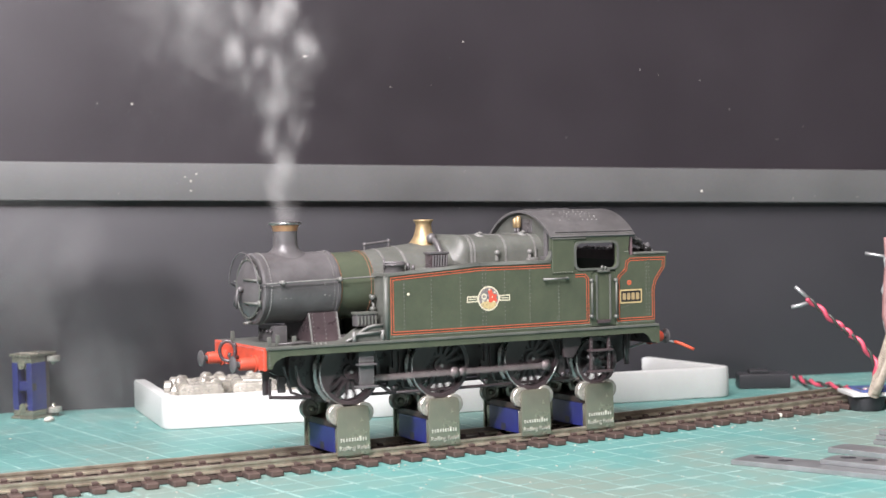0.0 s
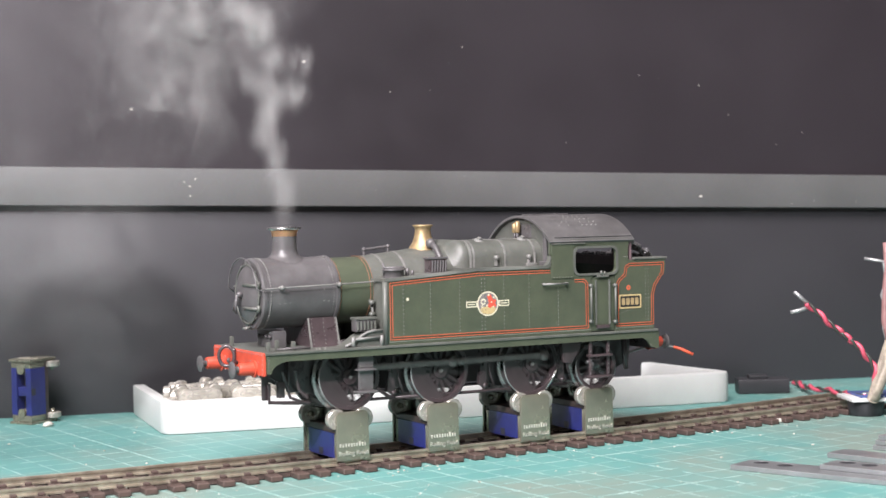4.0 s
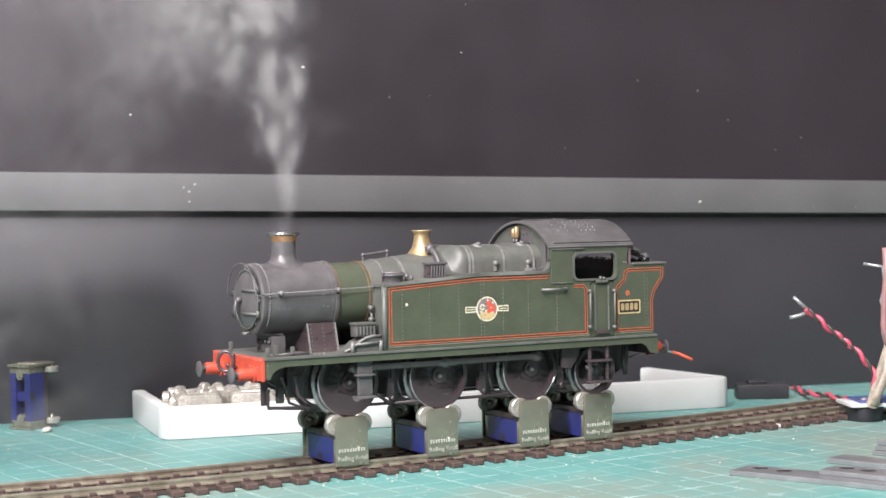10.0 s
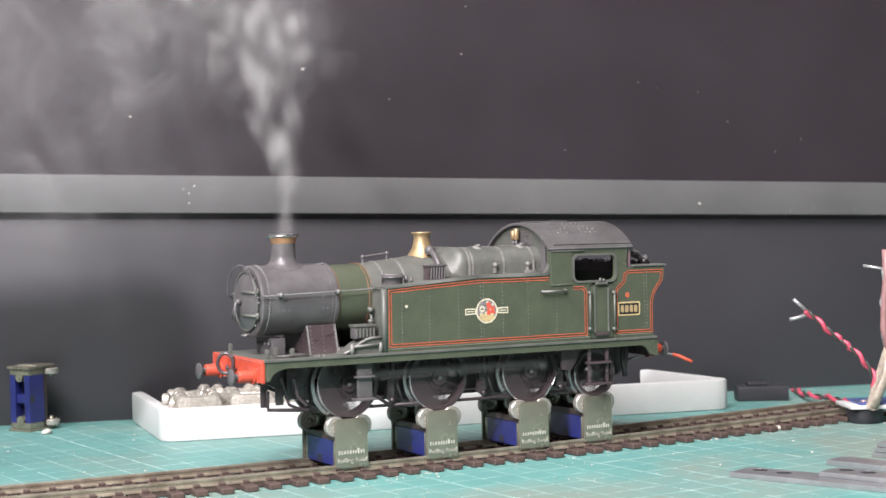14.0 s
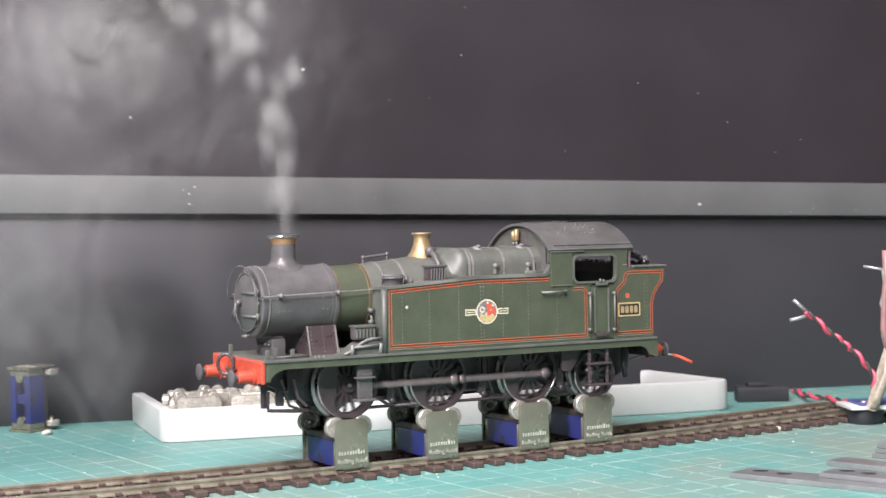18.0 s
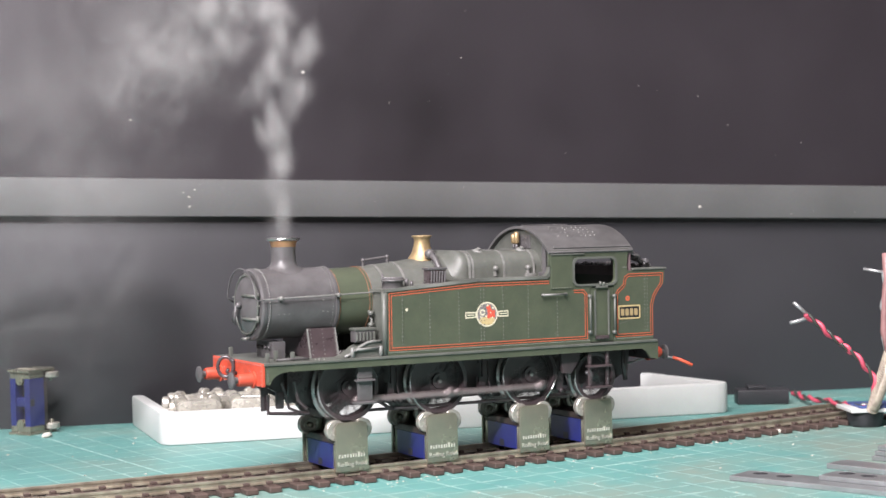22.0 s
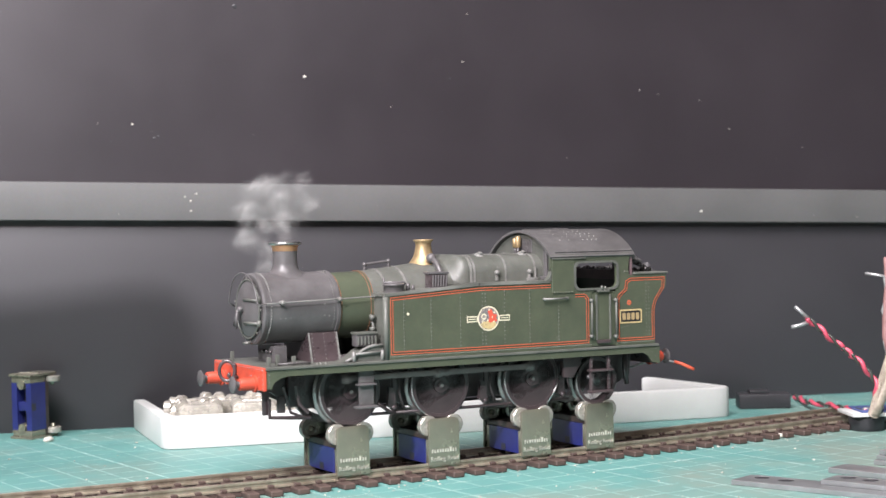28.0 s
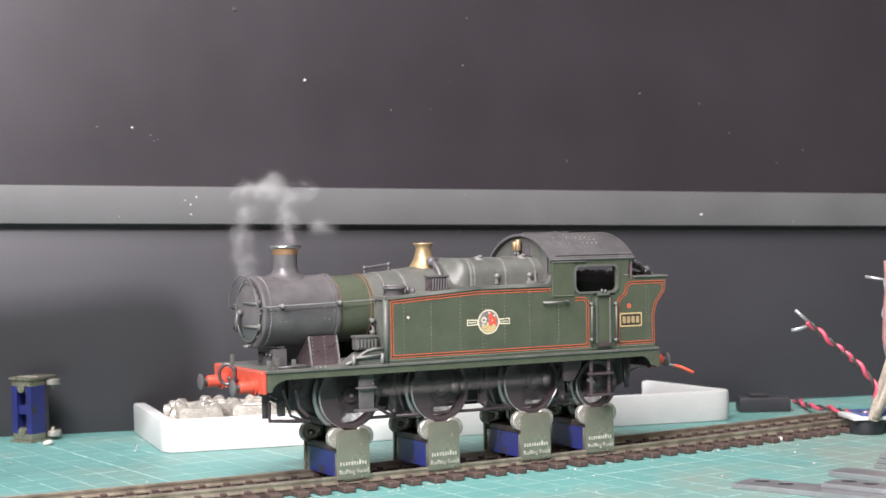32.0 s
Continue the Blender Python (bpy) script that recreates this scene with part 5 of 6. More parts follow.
        tube(bm, [(6.9, s * 9.2, 30.0), (7.0, s * 10.6, 27.6), (6.9, s * 11.0, 25.0), (6.9, s * 11.0, 18)], 0.45)
        for z in (26.2, 29.4):
            cyl(bm, (7.3, s * 10.9, z), (5.9, s * 11.3, z), 0.7, seg=10)
        part("feed_pipe", bm, DUSTY, L)
        loco_side(L, s)
    bm = BM()
    studs(bm, [(-12.0, -14.6, 17.96), (-10.9, -14.2, 17.96), (-9.5, -14.8, 17.96), (-11.2, -15.4, 17.96)], 0.5, (0, 0, 1), 0.5)
    part("footplate_bolts", bm, DUSTY, L)["kind"] = "stuff"
    # cab
    R0 = 23.7

    def roof_arc(x0, x1, half, top, th, n=24):
        bm = BM()
        r = R0
        c = top - r
        am = math.asin(half / r)
        out = [((r) * math.sin(-am + 2 * am * k / n), c + r * math.cos(-am + 2 * am * k / n)) for k in range(n + 1)]
        inn = [((r - th) * math.sin(-am + 2 * am * k / n), c + (r - th) * math.cos(-am + 2 * am * k / n)) for k in range(n + 1)]
        return prism(bm, out + inn[::-1], x0, x1, plane="YZ", bevel=0.12)
    rf = part("cab_roof", roof_arc(60.9, 90.5, 17.4, 52.2, 0.8), ROOF, L, "dusty grey-black arched cab roof")
    bm = BM()
    rnd = random.Random(5)
    c = 52.2 - R0
    for i in range(5):
        for j in range(9):
            a = radians(-9 - 5.0 * i)
            if rnd.random() < 0.75:
                o = Vector((0, math.sin(a), math.cos(a)))
                studs(bm, [(68 + j * 1.6 + 0.4 * (i % 2), R0 * o.y, c + R0 * o.z)], 0.27, o, 0.2)
    part("rivets", bm, EDGE, rf)["kind"] = "stuff"
    bm = BM()
    for a, x0, x1 in ((radians(-43.0), 63.0, 90.0), (radians(-2), 62.0, 78.0)):
        m = Matrix.Translation((0, 0, c)) @ Matrix.Rotation(-a, 4, "X")
        box(bm, x0, x1, -0.3, 0.3, R0 - 0.1, R0 + 0.35, 0.08, m=m, seg=1)
    cyl(bm, (74, 0, 52.1), (74, 0, 52.7), 0.3, seg=8)
    part("rain_rib", bm, ROOF, rf)

    def arc_plate(x0, x1, half, top, base, holes=()):
        am = math.asin(half / (R0 - 0.9))
        r = R0 - 0.9
        pts = [(r * math.sin(am - 2 * am * k / 20), top - 0.9 - r + r * math.cos(am - 2 * am * k / 20)) for k in range(21)]
        bm = BM()
        holed(bm, [(half, base)] + pts + [(-half, base)], holes, x0, x1, plane="YZ")
        return bm
    fr = part("cab_front", arc_plate(62.2, 62.7, 16.4, 52.1, 37.2), DUSTY, L, "dusty green cab front plate")
    bm = BM()
    for x, z, r in ((-3.6, 48.6, 0.45), (-1.9, 48.6, 0.45), (-2.8, 46.6, 0.9)):
        cyl(bm, (61.8, x, z), (62.22, x, z), r, seg=12)
    box(bm, 61.95, 62.21, -5.5, 0.6, 45.6, 49.6, 0.1, seg=1)
    part("front_fitting", bm, SOOT, fr)
    bm = BM()
    tube(bm, [(61.8, -12.6, 38), (61.8, -12.6, 48.0)], 0.3)
    tube(bm, [(61.7, -13.8, 38), (61.7, -13.8, 47)], 0.45)
    box(bm, 60.5, 62.2, -15, -12, 38.0, 39.0, 0.15)
    part("front_pipe", bm, SOOT, fr)
    bm = BM()
    for y in (1.1, -0.4):
        cyl(bm, (60.5, y, 45.0), (60.5, y, 47.2), 0.45, seg=12)
    wh = part("whistle", bm, SOOT, L, "two brass whistles")
    bm = BM()
    for y, h in ((1.1, 49.6), (-0.4, 50.2)):
        lathe(bm, [(0.5, 47.1), (0.85, 47.4), (0.85, h), (0.5, h + 0.35), (0.01, h + 0.4)], (60.5, y, 0), seg=16)
    part("whistle_bell", bm, BRASS, wh, "polished brass bell")
    part("cab_back", arc_plate(89.2, 90.0, 16.4, 52.1, 37.0, [rounded(-7.5, 12.5, 39.8, 46.0, 1.0, 3)]), CABBROWN, L, "brown cab back plate")
    bm = BM()
    box(bm, 64.1, 89.1, -15.9, 15.9, 18.0, 19.0)
    part("cab_floor", bm, CABBROWN, L)
    bm = BM()
    tube(bm, [(72, -6, 36), (72, -6, 41)], 0.4)
    tube(bm, [(70.6, -15, 35.0), (70.6, -15, 38.6)], 0.35)
    tube(bm, [(66, -4, 40), (72, -8, 40)], 0.5)
    box(bm, 64.2, 66, -9, 9, 19, 40)
    part("cab_backhead", bm, CABBROWN, L, "brown backhead with pipes")
    # bunker body, ledge and coal
    bm = BM()
    pts = [(88.0, 18.0), (97.5, 18.0), (97.5, 27.5), (98.1, 30.2), (99.5, 32.4), (101.3, 34.2), (101.8, 35.6), (101.8, 38.6), (90.2, 38.6), (90.2, 30)]
    prism(bm, pts, -15.9, 15.9)
    part("bunker", bm, GREEN, L, "dark green coal bunker")
    bm = BM()
    box(bm, 90.2, 102.6, -17.3, 17.3, 38.62, 39.3, 0.2, seg=1)
    part("bunker_ledge", bm, DUSTY, L)
    bm = BM()
    rnd = random.Random(21)
    for k in range(190):
        x, y = rnd.uniform(90.8, 100.5), rnd.uniform(-14.5, 14.5)
        top = 39.6 + (5.8 if y < -10.5 else 0.0) * max(0, 1 - (x - 90.5) / 9.5)
        r = rnd.uniform(0.7, 1.4)
        m = Matrix.Translation((x, y, min(top, 45.2) - rnd.uniform(0, 0.6))) @ Euler((rnd.random() * 6, rnd.random() * 6, 0)).to_matrix().to_4x4() @ Matrix.Diagonal((r, r * rnd.uniform(0.6, 1), r * rnd.uniform(0.6, 1), 1))
        vs = bmesh.ops.create_icosphere(bm, subdivisions=1, radius=1, matrix=m)["verts"]
        for v in vs:
            v.co += Vector((rnd.uniform(-0.2, 0.2), rnd.uniform(-0.2, 0.2), rnd.uniform(-0.2, 0.2)))
    tagged(part("coal", bm, COAL, L, "heaped black coal lumps", smooth=False), kind="stuff")
    # frames and underworks
    for s in (-1, 1):
        bm = BM()
        low = [(-26, 17.1), (-26, 12.5), (-18, 8.0), (-12, 5.4), (-9, 5.0), (88, 5.0), (91, 5.6), (93, 6.6), (96, 8), (97, 17.1)]
        prism(bm, low, s * 5.9, s * 5.2)
        part("main_frame", bm, BLACK, L, "black main frame plate")
        # guard iron and front pipes
        bm = BM()
        box(bm, -25.6, -23.6, min(s * 8.4, s * 9.2), max(s * 8.4, s * 9.2), 4.5, 12.4, 0.3)
        part("guard_iron", bm, BLACK, L) if s < 0 else bm.free()
        bm = BM()
        tube(bm, [(-24, s * 10, 9), (-24, s * 10, 4.0), (-16, s * 10, 3.4), (-12, s * 9.5, 3.2)], 0.55)
        tube(bm, [(-20, s * 10, 12), (-18, s * 10.3, 5), (-13.5, s * 10, 3.2)], 0.45)
        tube(bm, [(-16.5, s * 10.5, 12), (-15.5, s * 10.5, 7), (-13, s * 10.5, 4.6)], 0.5)
        box(bm, -21.5, -19.5, min(s * 9, s * 10.4), max(s * 9, s * 10.4), 5.0, 9.5, 0.2)
        box(bm, -17.5, -12.6, min(s * 5.9, s * 8.2), max(s * 5.9, s * 8.2), 6.0, 14.5, 0.4)
        part("front_brake_gear", bm, BLACK, L) if s < 0 else bm.free()
        # sandbox step in front of the first wheel
        bm = BM()
        box(bm, 0.2, 4.6, min(s * 14.4, s * 15.2), max(s * 14.4, s * 15.2), 5.6, 17.1, 0.15)
        box(bm, -1.2, 5.2, min(s * 14.0, s * 16.9), max(s * 14.0, s * 16.9), 5.3, 5.9, 0.15)
        box(bm, -0.6, 5.0, min(s * 14.2, s * 16.4), max(s * 14.2, s * 16.4), 11.4, 11.9, 0.12)
        st = part("front_step", bm, SOOT, L, "black hanging footstep")
        bm = BM()
        studs(bm, [(0.7 + 1.2 * i, s * 15.25 if s < 0 else s * 15.25, 6.6 + 1.5 * j) for i in (0, 3) for j in range(7)] + [(0.5 + 0.8 * k, s * 15.25, 12.4) for k in range(6)], 0.2, (0, s, 0))
        part("rivets", bm, DUSTY, st)["kind"] = "stuff"
        # brake hangers between wheels
        for x in (14.0, 43.5, 70.0):
            bm = BM()
            box(bm, x - 0.5, x + 0.5, min(s * 8.2, s * 9.2), max(s * 8.2, s * 9.2), 3.0, 14.5, 0.2)
            prism(bm, [(x - 2.2, 4.5), (x - 0.4, 3.5), (x - 0.4, 9.5), (x - 1.6, 9.8)], s * 8.0, s * 9.3)
            tube(bm, [(x + 1.2, s * 9.0, 14), (x + 1.6, s * 9.0, 8), (x + 3.0, s * 9.0, 3.8)], 0.35)
            cyl(bm, (x, s * 9.4, 4.0), (x, s * 7.6, 4.0), 0.8, seg=10)
            part("brake_hanger", bm, BLACK, L)
        bm = BM()
        tube(bm, [(6, s * 8.6, 2.6), (40, s * 8.6, 2.4), (72, s * 8.6, 2.6)], 0.45)
        tube(bm, [(8.5, s * 9.5, 5.6), (12, s * 9.4, 3.2), (14, s * 9.2, 2.6)], 0.5)
        part("brake_pull_rod", bm, BLACK, L)
        # trailing spring bracket and sand pipe
        bm = BM()
        prism(bm, [(66.8, 16.9), (74.0, 16.9), (73.4, 13.0), (70.4, 9.0), (67.6, 9.4)], s * 13.6, s * 12.2, bevel=0.3)
        part("spring_bracket", bm, BLACK, L, "glossy black spring bracket")
        bm = BM()
        studs(bm, [(70.8 + 0.9 * k, s * 13.65, 15.9 - 0.2 * (k % 2)) for k in range(4)], 0.25, (0, s, 0))
        part("rivets", bm, GREY, L)["kind"] = "stuff"
        bm = BM()
        tube(bm, [(67.5, s * 10.5, 8.6), (66.0, s * 10.2, 5), (63.6, s * 9.8, 1.6)], 0.3)
        part("sand_pipe", bm, STEEL, L, "bright bent sand pipe")
        # cab steps: two hangers, two treads
        bm = BM()
        for x in (75.4, 81.6):
            box(bm, x - 0.5, x + 0.5, min(s * 15.4, s * 16.0), max(s * 15.4, s * 16.0), 4.6, 17.1, 0.12)
        part("step_hanger", bm, BLACK, L, "black cab step hangers")
        for z in (4.6, 10.8):
            bm = BM()
            box(bm, 74.6, 82.4, min(s * 14.6, s * 17.2), max(s * 14.6, s * 17.2), z, z + 0.6, 0.12)
            part("step_tread", bm, BLACK, L)
        bm = BM()
        studs(bm, [(x, s * 16.05, 5.8 + 1.3 * k) for x in (75.4, 81.6) for k in range(9)], 0.24, (0, s, 0))
        tube(bm, [(76.5, s * 12, 9.0), (79, s * 12.6, 8.2), (80.6, s * 12.2, 9.6)], 0.6)
        cyl(bm, (78.6, s * 13.4, 8.4), (78.6, s * 12, 8.4), 1.3, seg=14)
        part("axlebox", bm, SOOT, L)
    bm = BM()
    box(bm, -24, 96, -5.1, 5.1, 11, 17.1, 0.2)
    box(bm, 34, 62, -5.1, 5.1, 5.5, 11, 0.5)
    part("underbody", bm, BLACK, L, "black underbody between the frames")
    bm = BM()
    tube(bm, [(93, -8, 16), (92.6, -8.4, 10), (93.4, -8.2, 5.6)], 0.8)
    part("rear_pipe", bm, BLACK, L)
    moving = []
    for i, x in enumerate(WHEELX[:3]):
        for s in (-1, 1):
            moving.append((wheel("driving_wheel", L, x, s * 7.2, s, 9.3, 16, True, AXZ), x, s * 7.2, AXZ, 0 if s < 0 else 90, 1.0))
    for s in (-1, 1):
        moving.append((wheel("trailing_wheel", L, WHEELX[3], s * 7.2, s, 7.3, 10, False, 7.35), WHEELX[3], s * 7.2, 7.35, 20, 9.3 / 7.3))
    for x, z in zip(WHEELX, (AXZ, AXZ, AXZ, 7.35)):
        bm = BM()
        cyl(bm, (x, -7.2, z), (x, 7.2, z), 1.2, seg=14)
        part("axle", bm, BLACK, L)
    return L, moving, (rod(L, -1), rod(L, 1))

# ---- smoke: small rigid puffs of soft flakes ----
CHIM = Vector((-13.79, -0.08, 66.85))
LEFT = -RT


def puff_mesh(name, seed, spread, count, half, tall, fold, wave, material, lean=0.45):
    """A puff: a few soft sheets of vapour, folded by turbulence, thick in the middle and gone at their rims."""
    rnd = random.Random(seed)
    verts, faces, dens = [], [], []
    nu, nv = 9, 11
    for k in range(count):
        c = Vector([rnd.gauss(0, 0.45) * w for w in spread])
        n = (FW + Vector((rnd.gauss(0, lean), rnd.gauss(0, lean), rnd.gauss(0, lean * 0.6)))).normalized()
        u = n.cross(Vector((0, 0, 1))).normalized()
        v = u.cross(n)
        w, h, off = half * rnd.uniform(0.7, 1.2), tall * rnd.uniform(0.7, 1.15), Vector((seed * 3.1, k * 7.7, 0))
        b = len(verts)
        for j in range(nv):
            for i in range(nu):
                x, y = 2 * i / (nu - 1) - 1, 2 * j / (nv - 1) - 1
                p = c + u * (x * w) + v * (y * h)
                p += Vector(noise.noise_vector(p / wave + off)) * fold
                verts.append(p * MM)
                d = min(1.0, math.hypot(x, y))
                dens.append((0.5 + 0.5 * math.cos(math.pi * d)))
        for j in range(nv - 1):
            for i in range(nu - 1):
                q = b + j * nu + i
                corners = (q, q + 1, q + nu + 1, q + nu)
                if max(dens[c2] for c2 in corners) > 0.001:
                    faces.append(corners)
    me = bpy.data.meshes.new(name)
    me.from_pydata(verts, [], faces)
    att = me.attributes.new("puff_weight", "FLOAT", "POINT")
    att.data.foreach_set("value", dens)
    me.materials.append(material)
    for p in me.polygons:
        p.use_smooth = True
    return me


# how far the draught carries the plume's head, in centimetres, second by second
DRAUGHT = ((0, 1.0), (1, 0.0), (2, 0.1), (3, 0.8), (6, 1.5), (7, 1.0), (8, 0.5), (9, 0.1), (10, 1.4), (11, 1.2), (12, 0.8), (13, 1.9), (14, 1.5), (17, 2.4), (18, 2.0), (19, 0.3), (20, 0.8), (21, 0.4), (22, 0.9), (23, 0.9), (24, 1.7))


# how thick the drifting haze stands, second by second
THICKNESS = ((0, 0.55), (3, 0.5), (6, 0.8), (9, 0.7), (10, 0.85), (14, 0.9), (17, 1.6), (18, 1.4), (19, 0.7), (20, 0.85), (22, 0.7), (25, 1.1))


def smoke():
    """Plume while it works hard, drifting haze beside it, then slow curls once it idles."""
    rnd = random.Random(77)
    slim = [puff_mesh("steam_puff", 10 + k, (0.8, 0.8, 1.0), 5, 3.8, 6.4, 1.6, 7.0, STEAM, 0.3) for k in range(8)]
    wide = [puff_mesh("loose_puff", 30 + k, (1.4, 1.2, 1.0), 6, 5.3, 5.8, 2.4, 8.0, STEAM2, 0.25) for k in range(8)]
    veil = [puff_mesh("haze_veil", 50 + k, (22, 12, 22), 7, 34, 34, 22, 34, HAZE, 0.4) for k in range(6)]
    billow = [puff_mesh("billow", 90 + k, (13, 8, 12), 7, 15, 16, 13, 15, BILLOW, 0.45) for k in range(8)]
    curl = [puff_mesh("steam_curl", 70 + k, (1.0, 0.8, 1.6), 4, 3.2, 4.8, 2.0, 4.5, CURL, 0.35) for k in range(6)]
    plume = thing("smoke_plume", "pale grey smoke rising from the chimney in billows", "smoke")
    drift = thing("smoke_haze", "thin grey smoke drifting before the dark screen", "smoke")
    idle = thing("smoke_curls", "small slow curls of pale smoke over the chimney", "smoke")
    keyed = []

    def at(p, turn=0.0, ax=None):
        m = Matrix.Translation(p * MM)
        return m @ Matrix.Rotation(radians(turn), 4, ax) if ax else m

    def opened(dt):
        u = max(0.0, min(1.0, (dt - 0.12) / 0.5))
        return u * u * (3 - 2 * u)

    def add(name, me, parent, t, rest, legs, ax, rate, turn=0.0, start=0.0):
        """Rests, then follows its legs (seconds after t, place); one that set off before the start begins on its way."""
        rows = []
        if t < 0:
            done, todo = [l for l in legs if t + l[0] <= 0], [l for l in legs if t + l[0] > 0.02]
            if not todo or not done:
                return
            (d0, p0), (d1, p1) = done[-1], todo[0]
            rows.append((0.0, at(p0.lerp(p1, (-t - d0) / (d1 - d0)), start + rate * -t + turn * opened(-t), ax)))
            legs = todo
        else:
            rows.append((0.0, at(rest, start, ax)))
            if t > 0.2:
                rows.append((max(0.05, t - (0.03 if parent is not drift and name != "billow" else 1.0)), at(rest, start, ax)))
        for dt, p in legs:
            if rows[-1][0] + 0.02 < t + dt < 36.0:
                rows.append((t + dt, at(p, start + rate * min(dt, 3.2) + turn * opened(dt), ax)))
        if rows[-1][0] < 31.95:
            rows.append((32.0, rows[-1][1]))
        ob = new(name, me)
        ob.parent = parent
        ob["kind"] = "stuff"
        keyed.append((ob, rows))

    # the working plume: narrow dense puffs, and looser ones that open out above
    def wind(t):
        return float(np.interp(t + 0.45, [d[0] for d in DRAUGHT], [d[1] for d in DRAUGHT]))
    def beat(t):
        """The chuffing: bursts and lulls."""
        return 0.5 + 0.5 * math.sin(2 * math.pi * (t - 12.05) / 0.4)
    UPRIGHT = Vector((0, 0, 1))
    for kind, gap, first in (("slim", 0.042, -1.2), ("wide", 0.044, -1.6)):
        t = first
        while t < 24.2:
            strong = 1.0 if t < 23.7 else 0.6
            me = rnd.choice(slim if kind == "slim" else wide)
            sway, deep = max(-1.1, min(1.1, rnd.gauss(0, 0.6))), rnd.gauss(0, 2.5)
            lean = 10 * wind(t) + rnd.gauss(0, 2)
            v = strong * rnd.uniform(0.9, 1.12)
            if kind == "slim":
                marks = ((0.0, -18, 0), (0.09, 1, 0.1), (0.2, 21, 0.6), (0.36, 40, 1.1), (0.58, 60, 1.7), (0.9, 86, 2.7), (1.5, 130, 4.0), (3.0, 250, 5), (8.0, 560, 6))
                spread, ax, turn = 6.5, (FW + Vector((rnd.gauss(0, 0.25), rnd.gauss(0, 0.25), rnd.gauss(0, 0.25)))).normalized(), rnd.choice((-1, 1)) * rnd.uniform(5, 40)
            else:
                marks = ((0.0, -18, 0), (0.12, 0, 0.0), (0.24, 20, 0.5), (0.38, 36, 1.1), (0.66, 56, 1.8), (1.05, 80, 2.8), (1.7, 128, 4.2), (3.4, 250, 5), (9.0, 600, 6))
                spread, ax, turn = 7.5, UPRIGHT, rnd.choice((-1, 1)) * rnd.uniform(60, 110)
            legs = [(dt / v, CHIM + Vector((0, 0, h)) + LEFT * (lean * 0.15 * w ** 2.6 + w * sway * spread) + FW * deep * w * 0.6) for dt, h, w in marks]
            add("steam_puff" if kind == "slim" else "loose_puff", me, plume, t, CHIM + Vector((0, 0, marks[0][1])), legs, ax, 0.0, turn, -turn if kind == "wide" else 0.0)
            t += gap * rnd.uniform(0.75, 1.25) * (0.72 + 0.5 * (1 - beat(t)))
    # haze that turns over above the view and sinks away beside the plume
    t = -4.0
    while t < 22.7:
        base = CHIM + LEFT * rnd.uniform(6, 46) + FW * rnd.uniform(8, 40)
        top, low = rnd.uniform(112, 126), rnd.uniform(-45, 70)
        span = rnd.uniform(3.0, 4.2)
        out = LEFT * rnd.uniform(85, 110)
        legs = [(0.0, base + Vector((0, 0, top))), (span * 0.4, base + LEFT * 12 + Vector((0, 0, (top + low) * 0.5))), (span * 0.75, base + LEFT * 36 + Vector((0, 0, low))), (span * 1.2, base + out + Vector((0, 0, low * 0.75))), (span * 1.6, base + out * 1.9 + Vector((0, 0, low * 0.6 + 30 * rnd.random()))), (span * 1.6 + 4, base + LEFT * rnd.uniform(260, 420) + Vector((0, 0, rnd.uniform(60, 300))))]
        ax = (FW + Vector((rnd.gauss(0, 0.2), rnd.gauss(0, 0.2), 0))).normalized()
        add("haze_veil", rnd.choice(veil), drift, t, base + Vector((0, 0, top + rnd.uniform(150, 500))) + LEFT * rnd.uniform(0, 200), legs, ax, rnd.choice((-1, 1)) * rnd.uniform(6, 18))
        t += rnd.uniform(0.32, 0.5) / float(np.interp(t + 2.0, [d[0] for d in THICKNESS], [d[1] for d in THICKNESS]))
    # billows that roll in the plume's head and are carried off upwards
    t = -1.8
    while t < 23.2:
        w = 13 * wind(t + 0.5) + 2
        c = CHIM + LEFT * (w * rnd.uniform(0.2, 2.2) + rnd.gauss(0, 9)) + FW * rnd.uniform(-4, 14)
        dip, s = rnd.uniform(34, 72), rnd.uniform(0.8, 1.2)
        legs = [(0.0, c + Vector((0, 0, 118)) + LEFT * 10), (0.5 * s, c + Vector((0, 0, dip + 12)) + LEFT * 2), (0.8 * s, c + Vector((0, 0, dip))), (1.2 * s, c + Vector((0, 0, dip + 10)) + LEFT * 5), (1.8 * s, c + Vector((0, 0, dip + 36)) + LEFT * 16), (2.6 * s, c + Vector((0, 0, 135)) + LEFT * 30), (6.0, c + Vector((0, 0, rnd.uniform(420, 900))) + LEFT * rnd.uniform(60, 260) + FW * rnd.uniform(-90, 90))]
        add("billow", rnd.choice(billow), plume, t, c + Vector((0, 0, rnd.uniform(300, 700))) + LEFT * rnd.uniform(-100, 200), legs, FW.normalized(), rnd.choice((-1, 1)) * rnd.uniform(15, 50))
        t += rnd.uniform(0.13, 0.24)
    # idling: a slow ribbon that rises a little, leans over and sinks behind the boiler
    t = 24.15
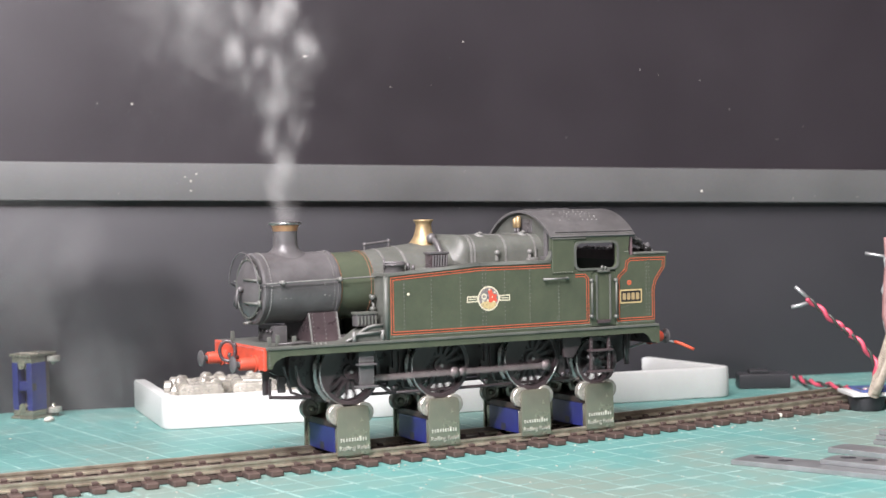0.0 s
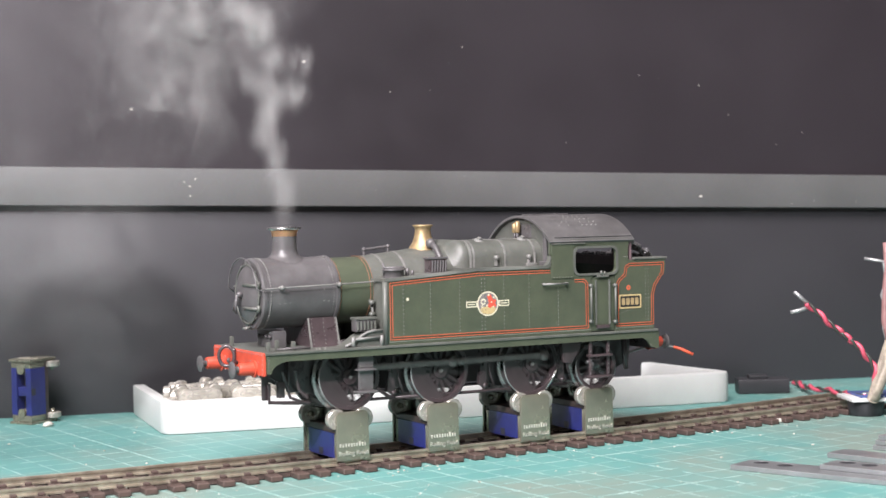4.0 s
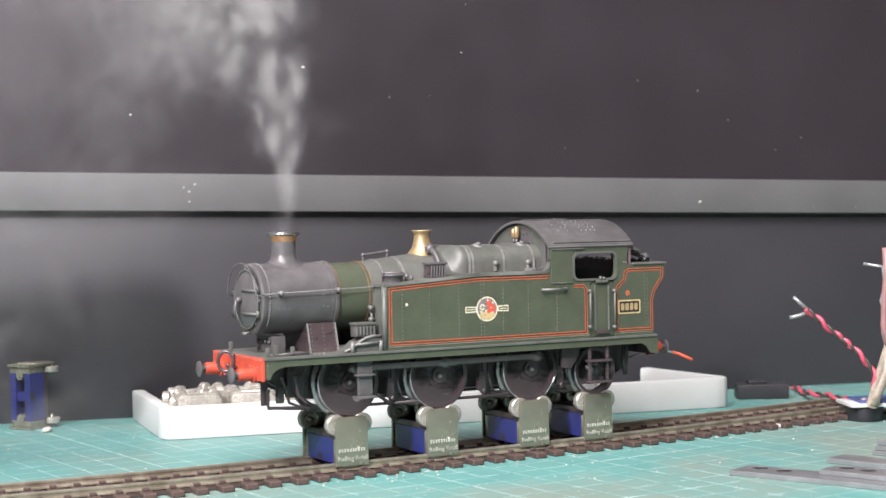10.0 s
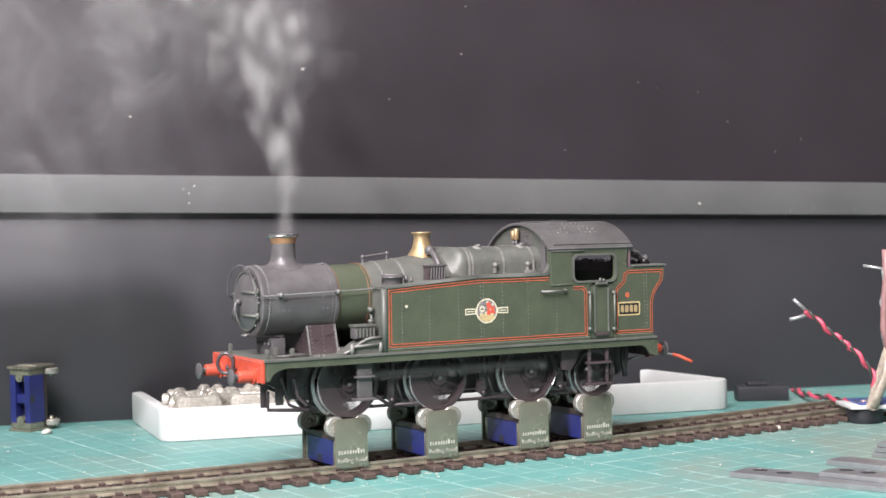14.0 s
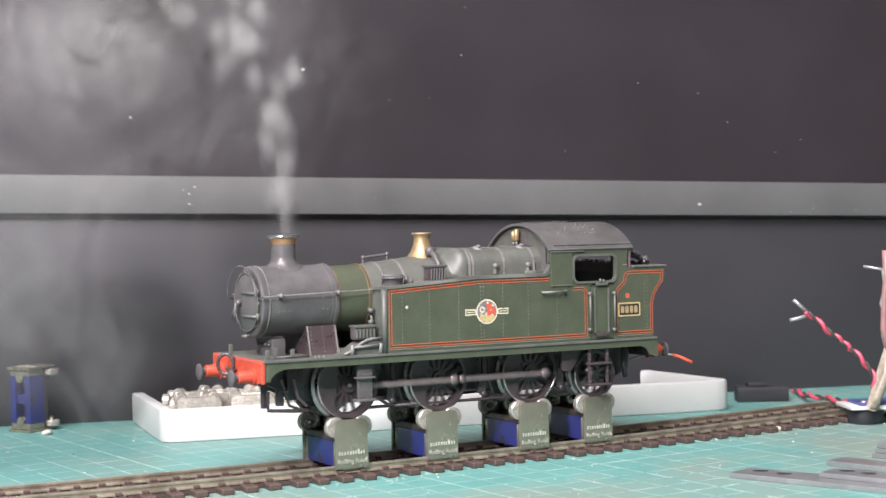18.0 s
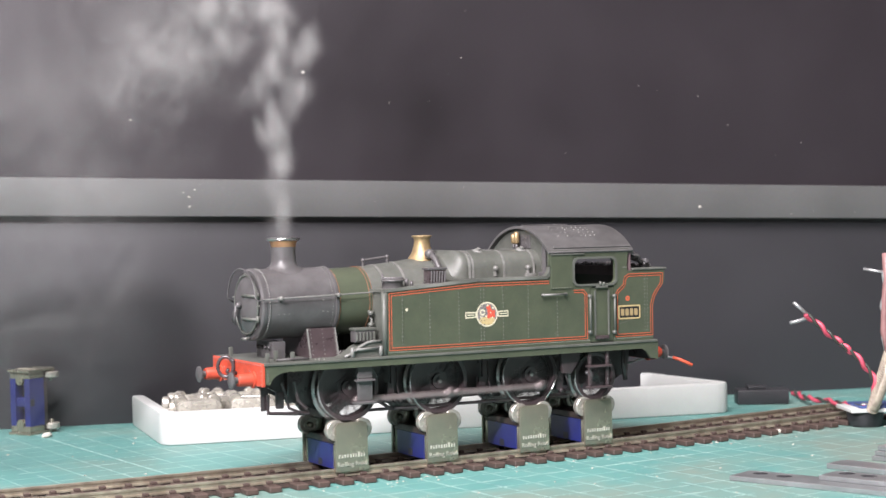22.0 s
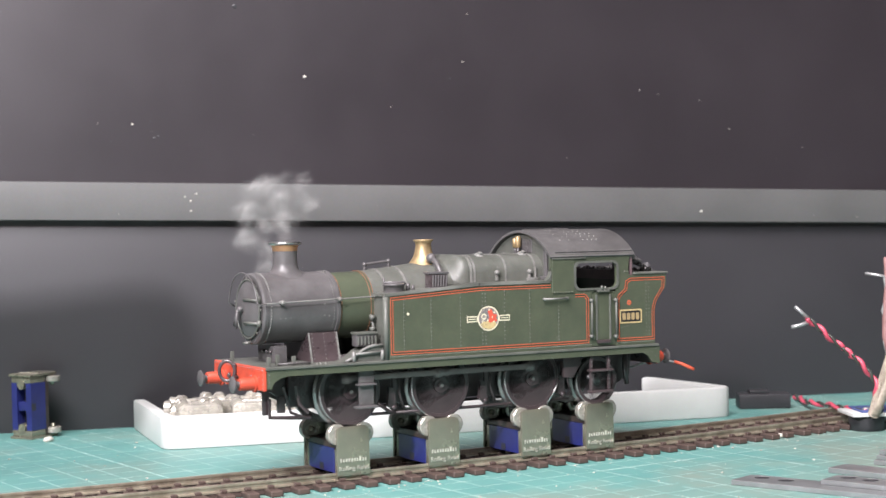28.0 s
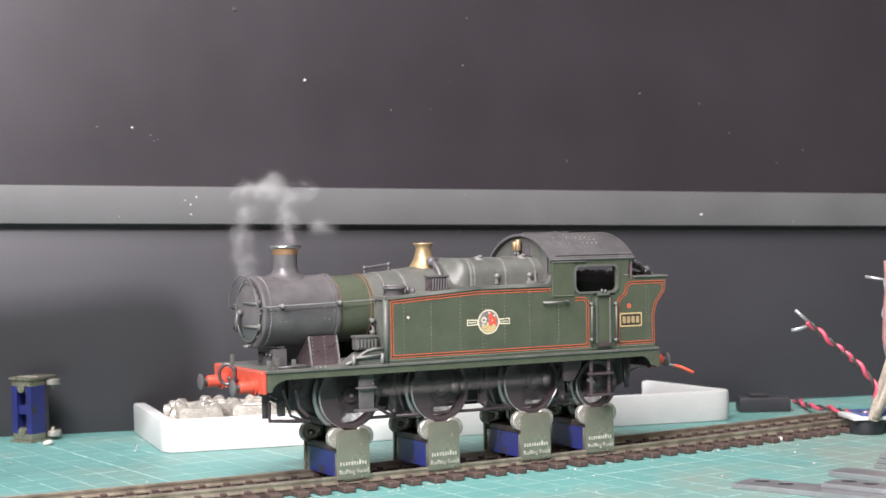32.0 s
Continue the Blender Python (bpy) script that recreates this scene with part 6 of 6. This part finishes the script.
    while t < 31.95:
        hi = 14.5 + 3.0 * math.sin(2.1 * t) + rnd.gauss(0, 0.9)
        side = 0.65 + 0.55 * math.sin(1.9 * t + 0.6) + rnd.gauss(0, 0.16)
        if rnd.random() < 0.12:
            side = -rnd.uniform(0.5, 1.0)
        legs = [(0.0, CHIM + Vector((0, 0, -18))), (0.25, CHIM + Vector((0, 0, -3))), (0.5, CHIM + Vector((rnd.gauss(0, 0.5), 0, hi * 0.5))), (0.85, CHIM + Vector((0, 0, hi)) + LEFT * side * 3.6), (1.2, CHIM + Vector((0, 0, hi * 0.85)) + LEFT * side * 7.6),
                (1.8, CHIM + Vector((0, 0, hi * 0.15 - 3)) + LEFT * side * 10.5 + FW * 9), (2.6, CHIM + Vector((0, 0, -20 + rnd.uniform(-5, 5))) + LEFT * 3 + FW * rnd.uniform(17, 24)), (4.2, CHIM + Vector((0, 0, -28 + rnd.uniform(-3, 3))) + RT * rnd.uniform(38, 60) + FW * rnd.uniform(20, 40))]
        add("steam_curl", rnd.choice(curl), idle, t, CHIM + Vector((0, 0, -19)), legs, FW.normalized(), 0.0, -100 * side)
        t += rnd.uniform(0.06, 0.10)
    return keyed


# crank angle of the near side, degrees against the clock from level with the front, at whole seconds
CRANK_TURN = ((0, -30), (1, 630), (2, 1260), (3, 1883), (6, 3902), (7, 4540), (8, 5218), (9, 5860), (10, 6553), (11, 7260), (12, 7965), (13, 8685), (14, 9395), (17, 11510), (18, 12234),
              (19, 12925), (20, 13638), (21, 14340), (22, 15067), (23, 15770), (24, 16480), (25, 17190), (28, 19193), (29, 19880), (30, 20573), (31, 21265), (32, 21975))


def crank_at(t):
    ts, a = [p[0] for p in CRANK_TURN], [p[1] for p in CRANK_TURN]
    return float(np.interp(t, ts, a))


room()
desk()
cutting_mat()
back_wall()
track()
road_units()
tray()
small_things()
shade_card()
ENGINE, WHEELS, RODS = loco()
SMOKE = smoke()


def motions():
    steps = [i * 0.05 for i in range(641)]
    for ob, x, y, z, lead, gear in WHEELS:
        walk(ob, [(t, mpose(x, y, z) @ Matrix.Rotation(radians(90 - (crank_at(t) + lead) * gear), 4, "Y")) for t in steps])
    for ob, lead in zip(RODS, (0, 90)):
        walk(ob, [(t, mpose(CRANK * math.cos(radians(crank_at(t) + lead)), 0, AXZ + CRANK * math.sin(radians(crank_at(t) + lead)))) for t in steps])
    for ob, rows in SMOKE:
        walk(ob, rows)


motions()
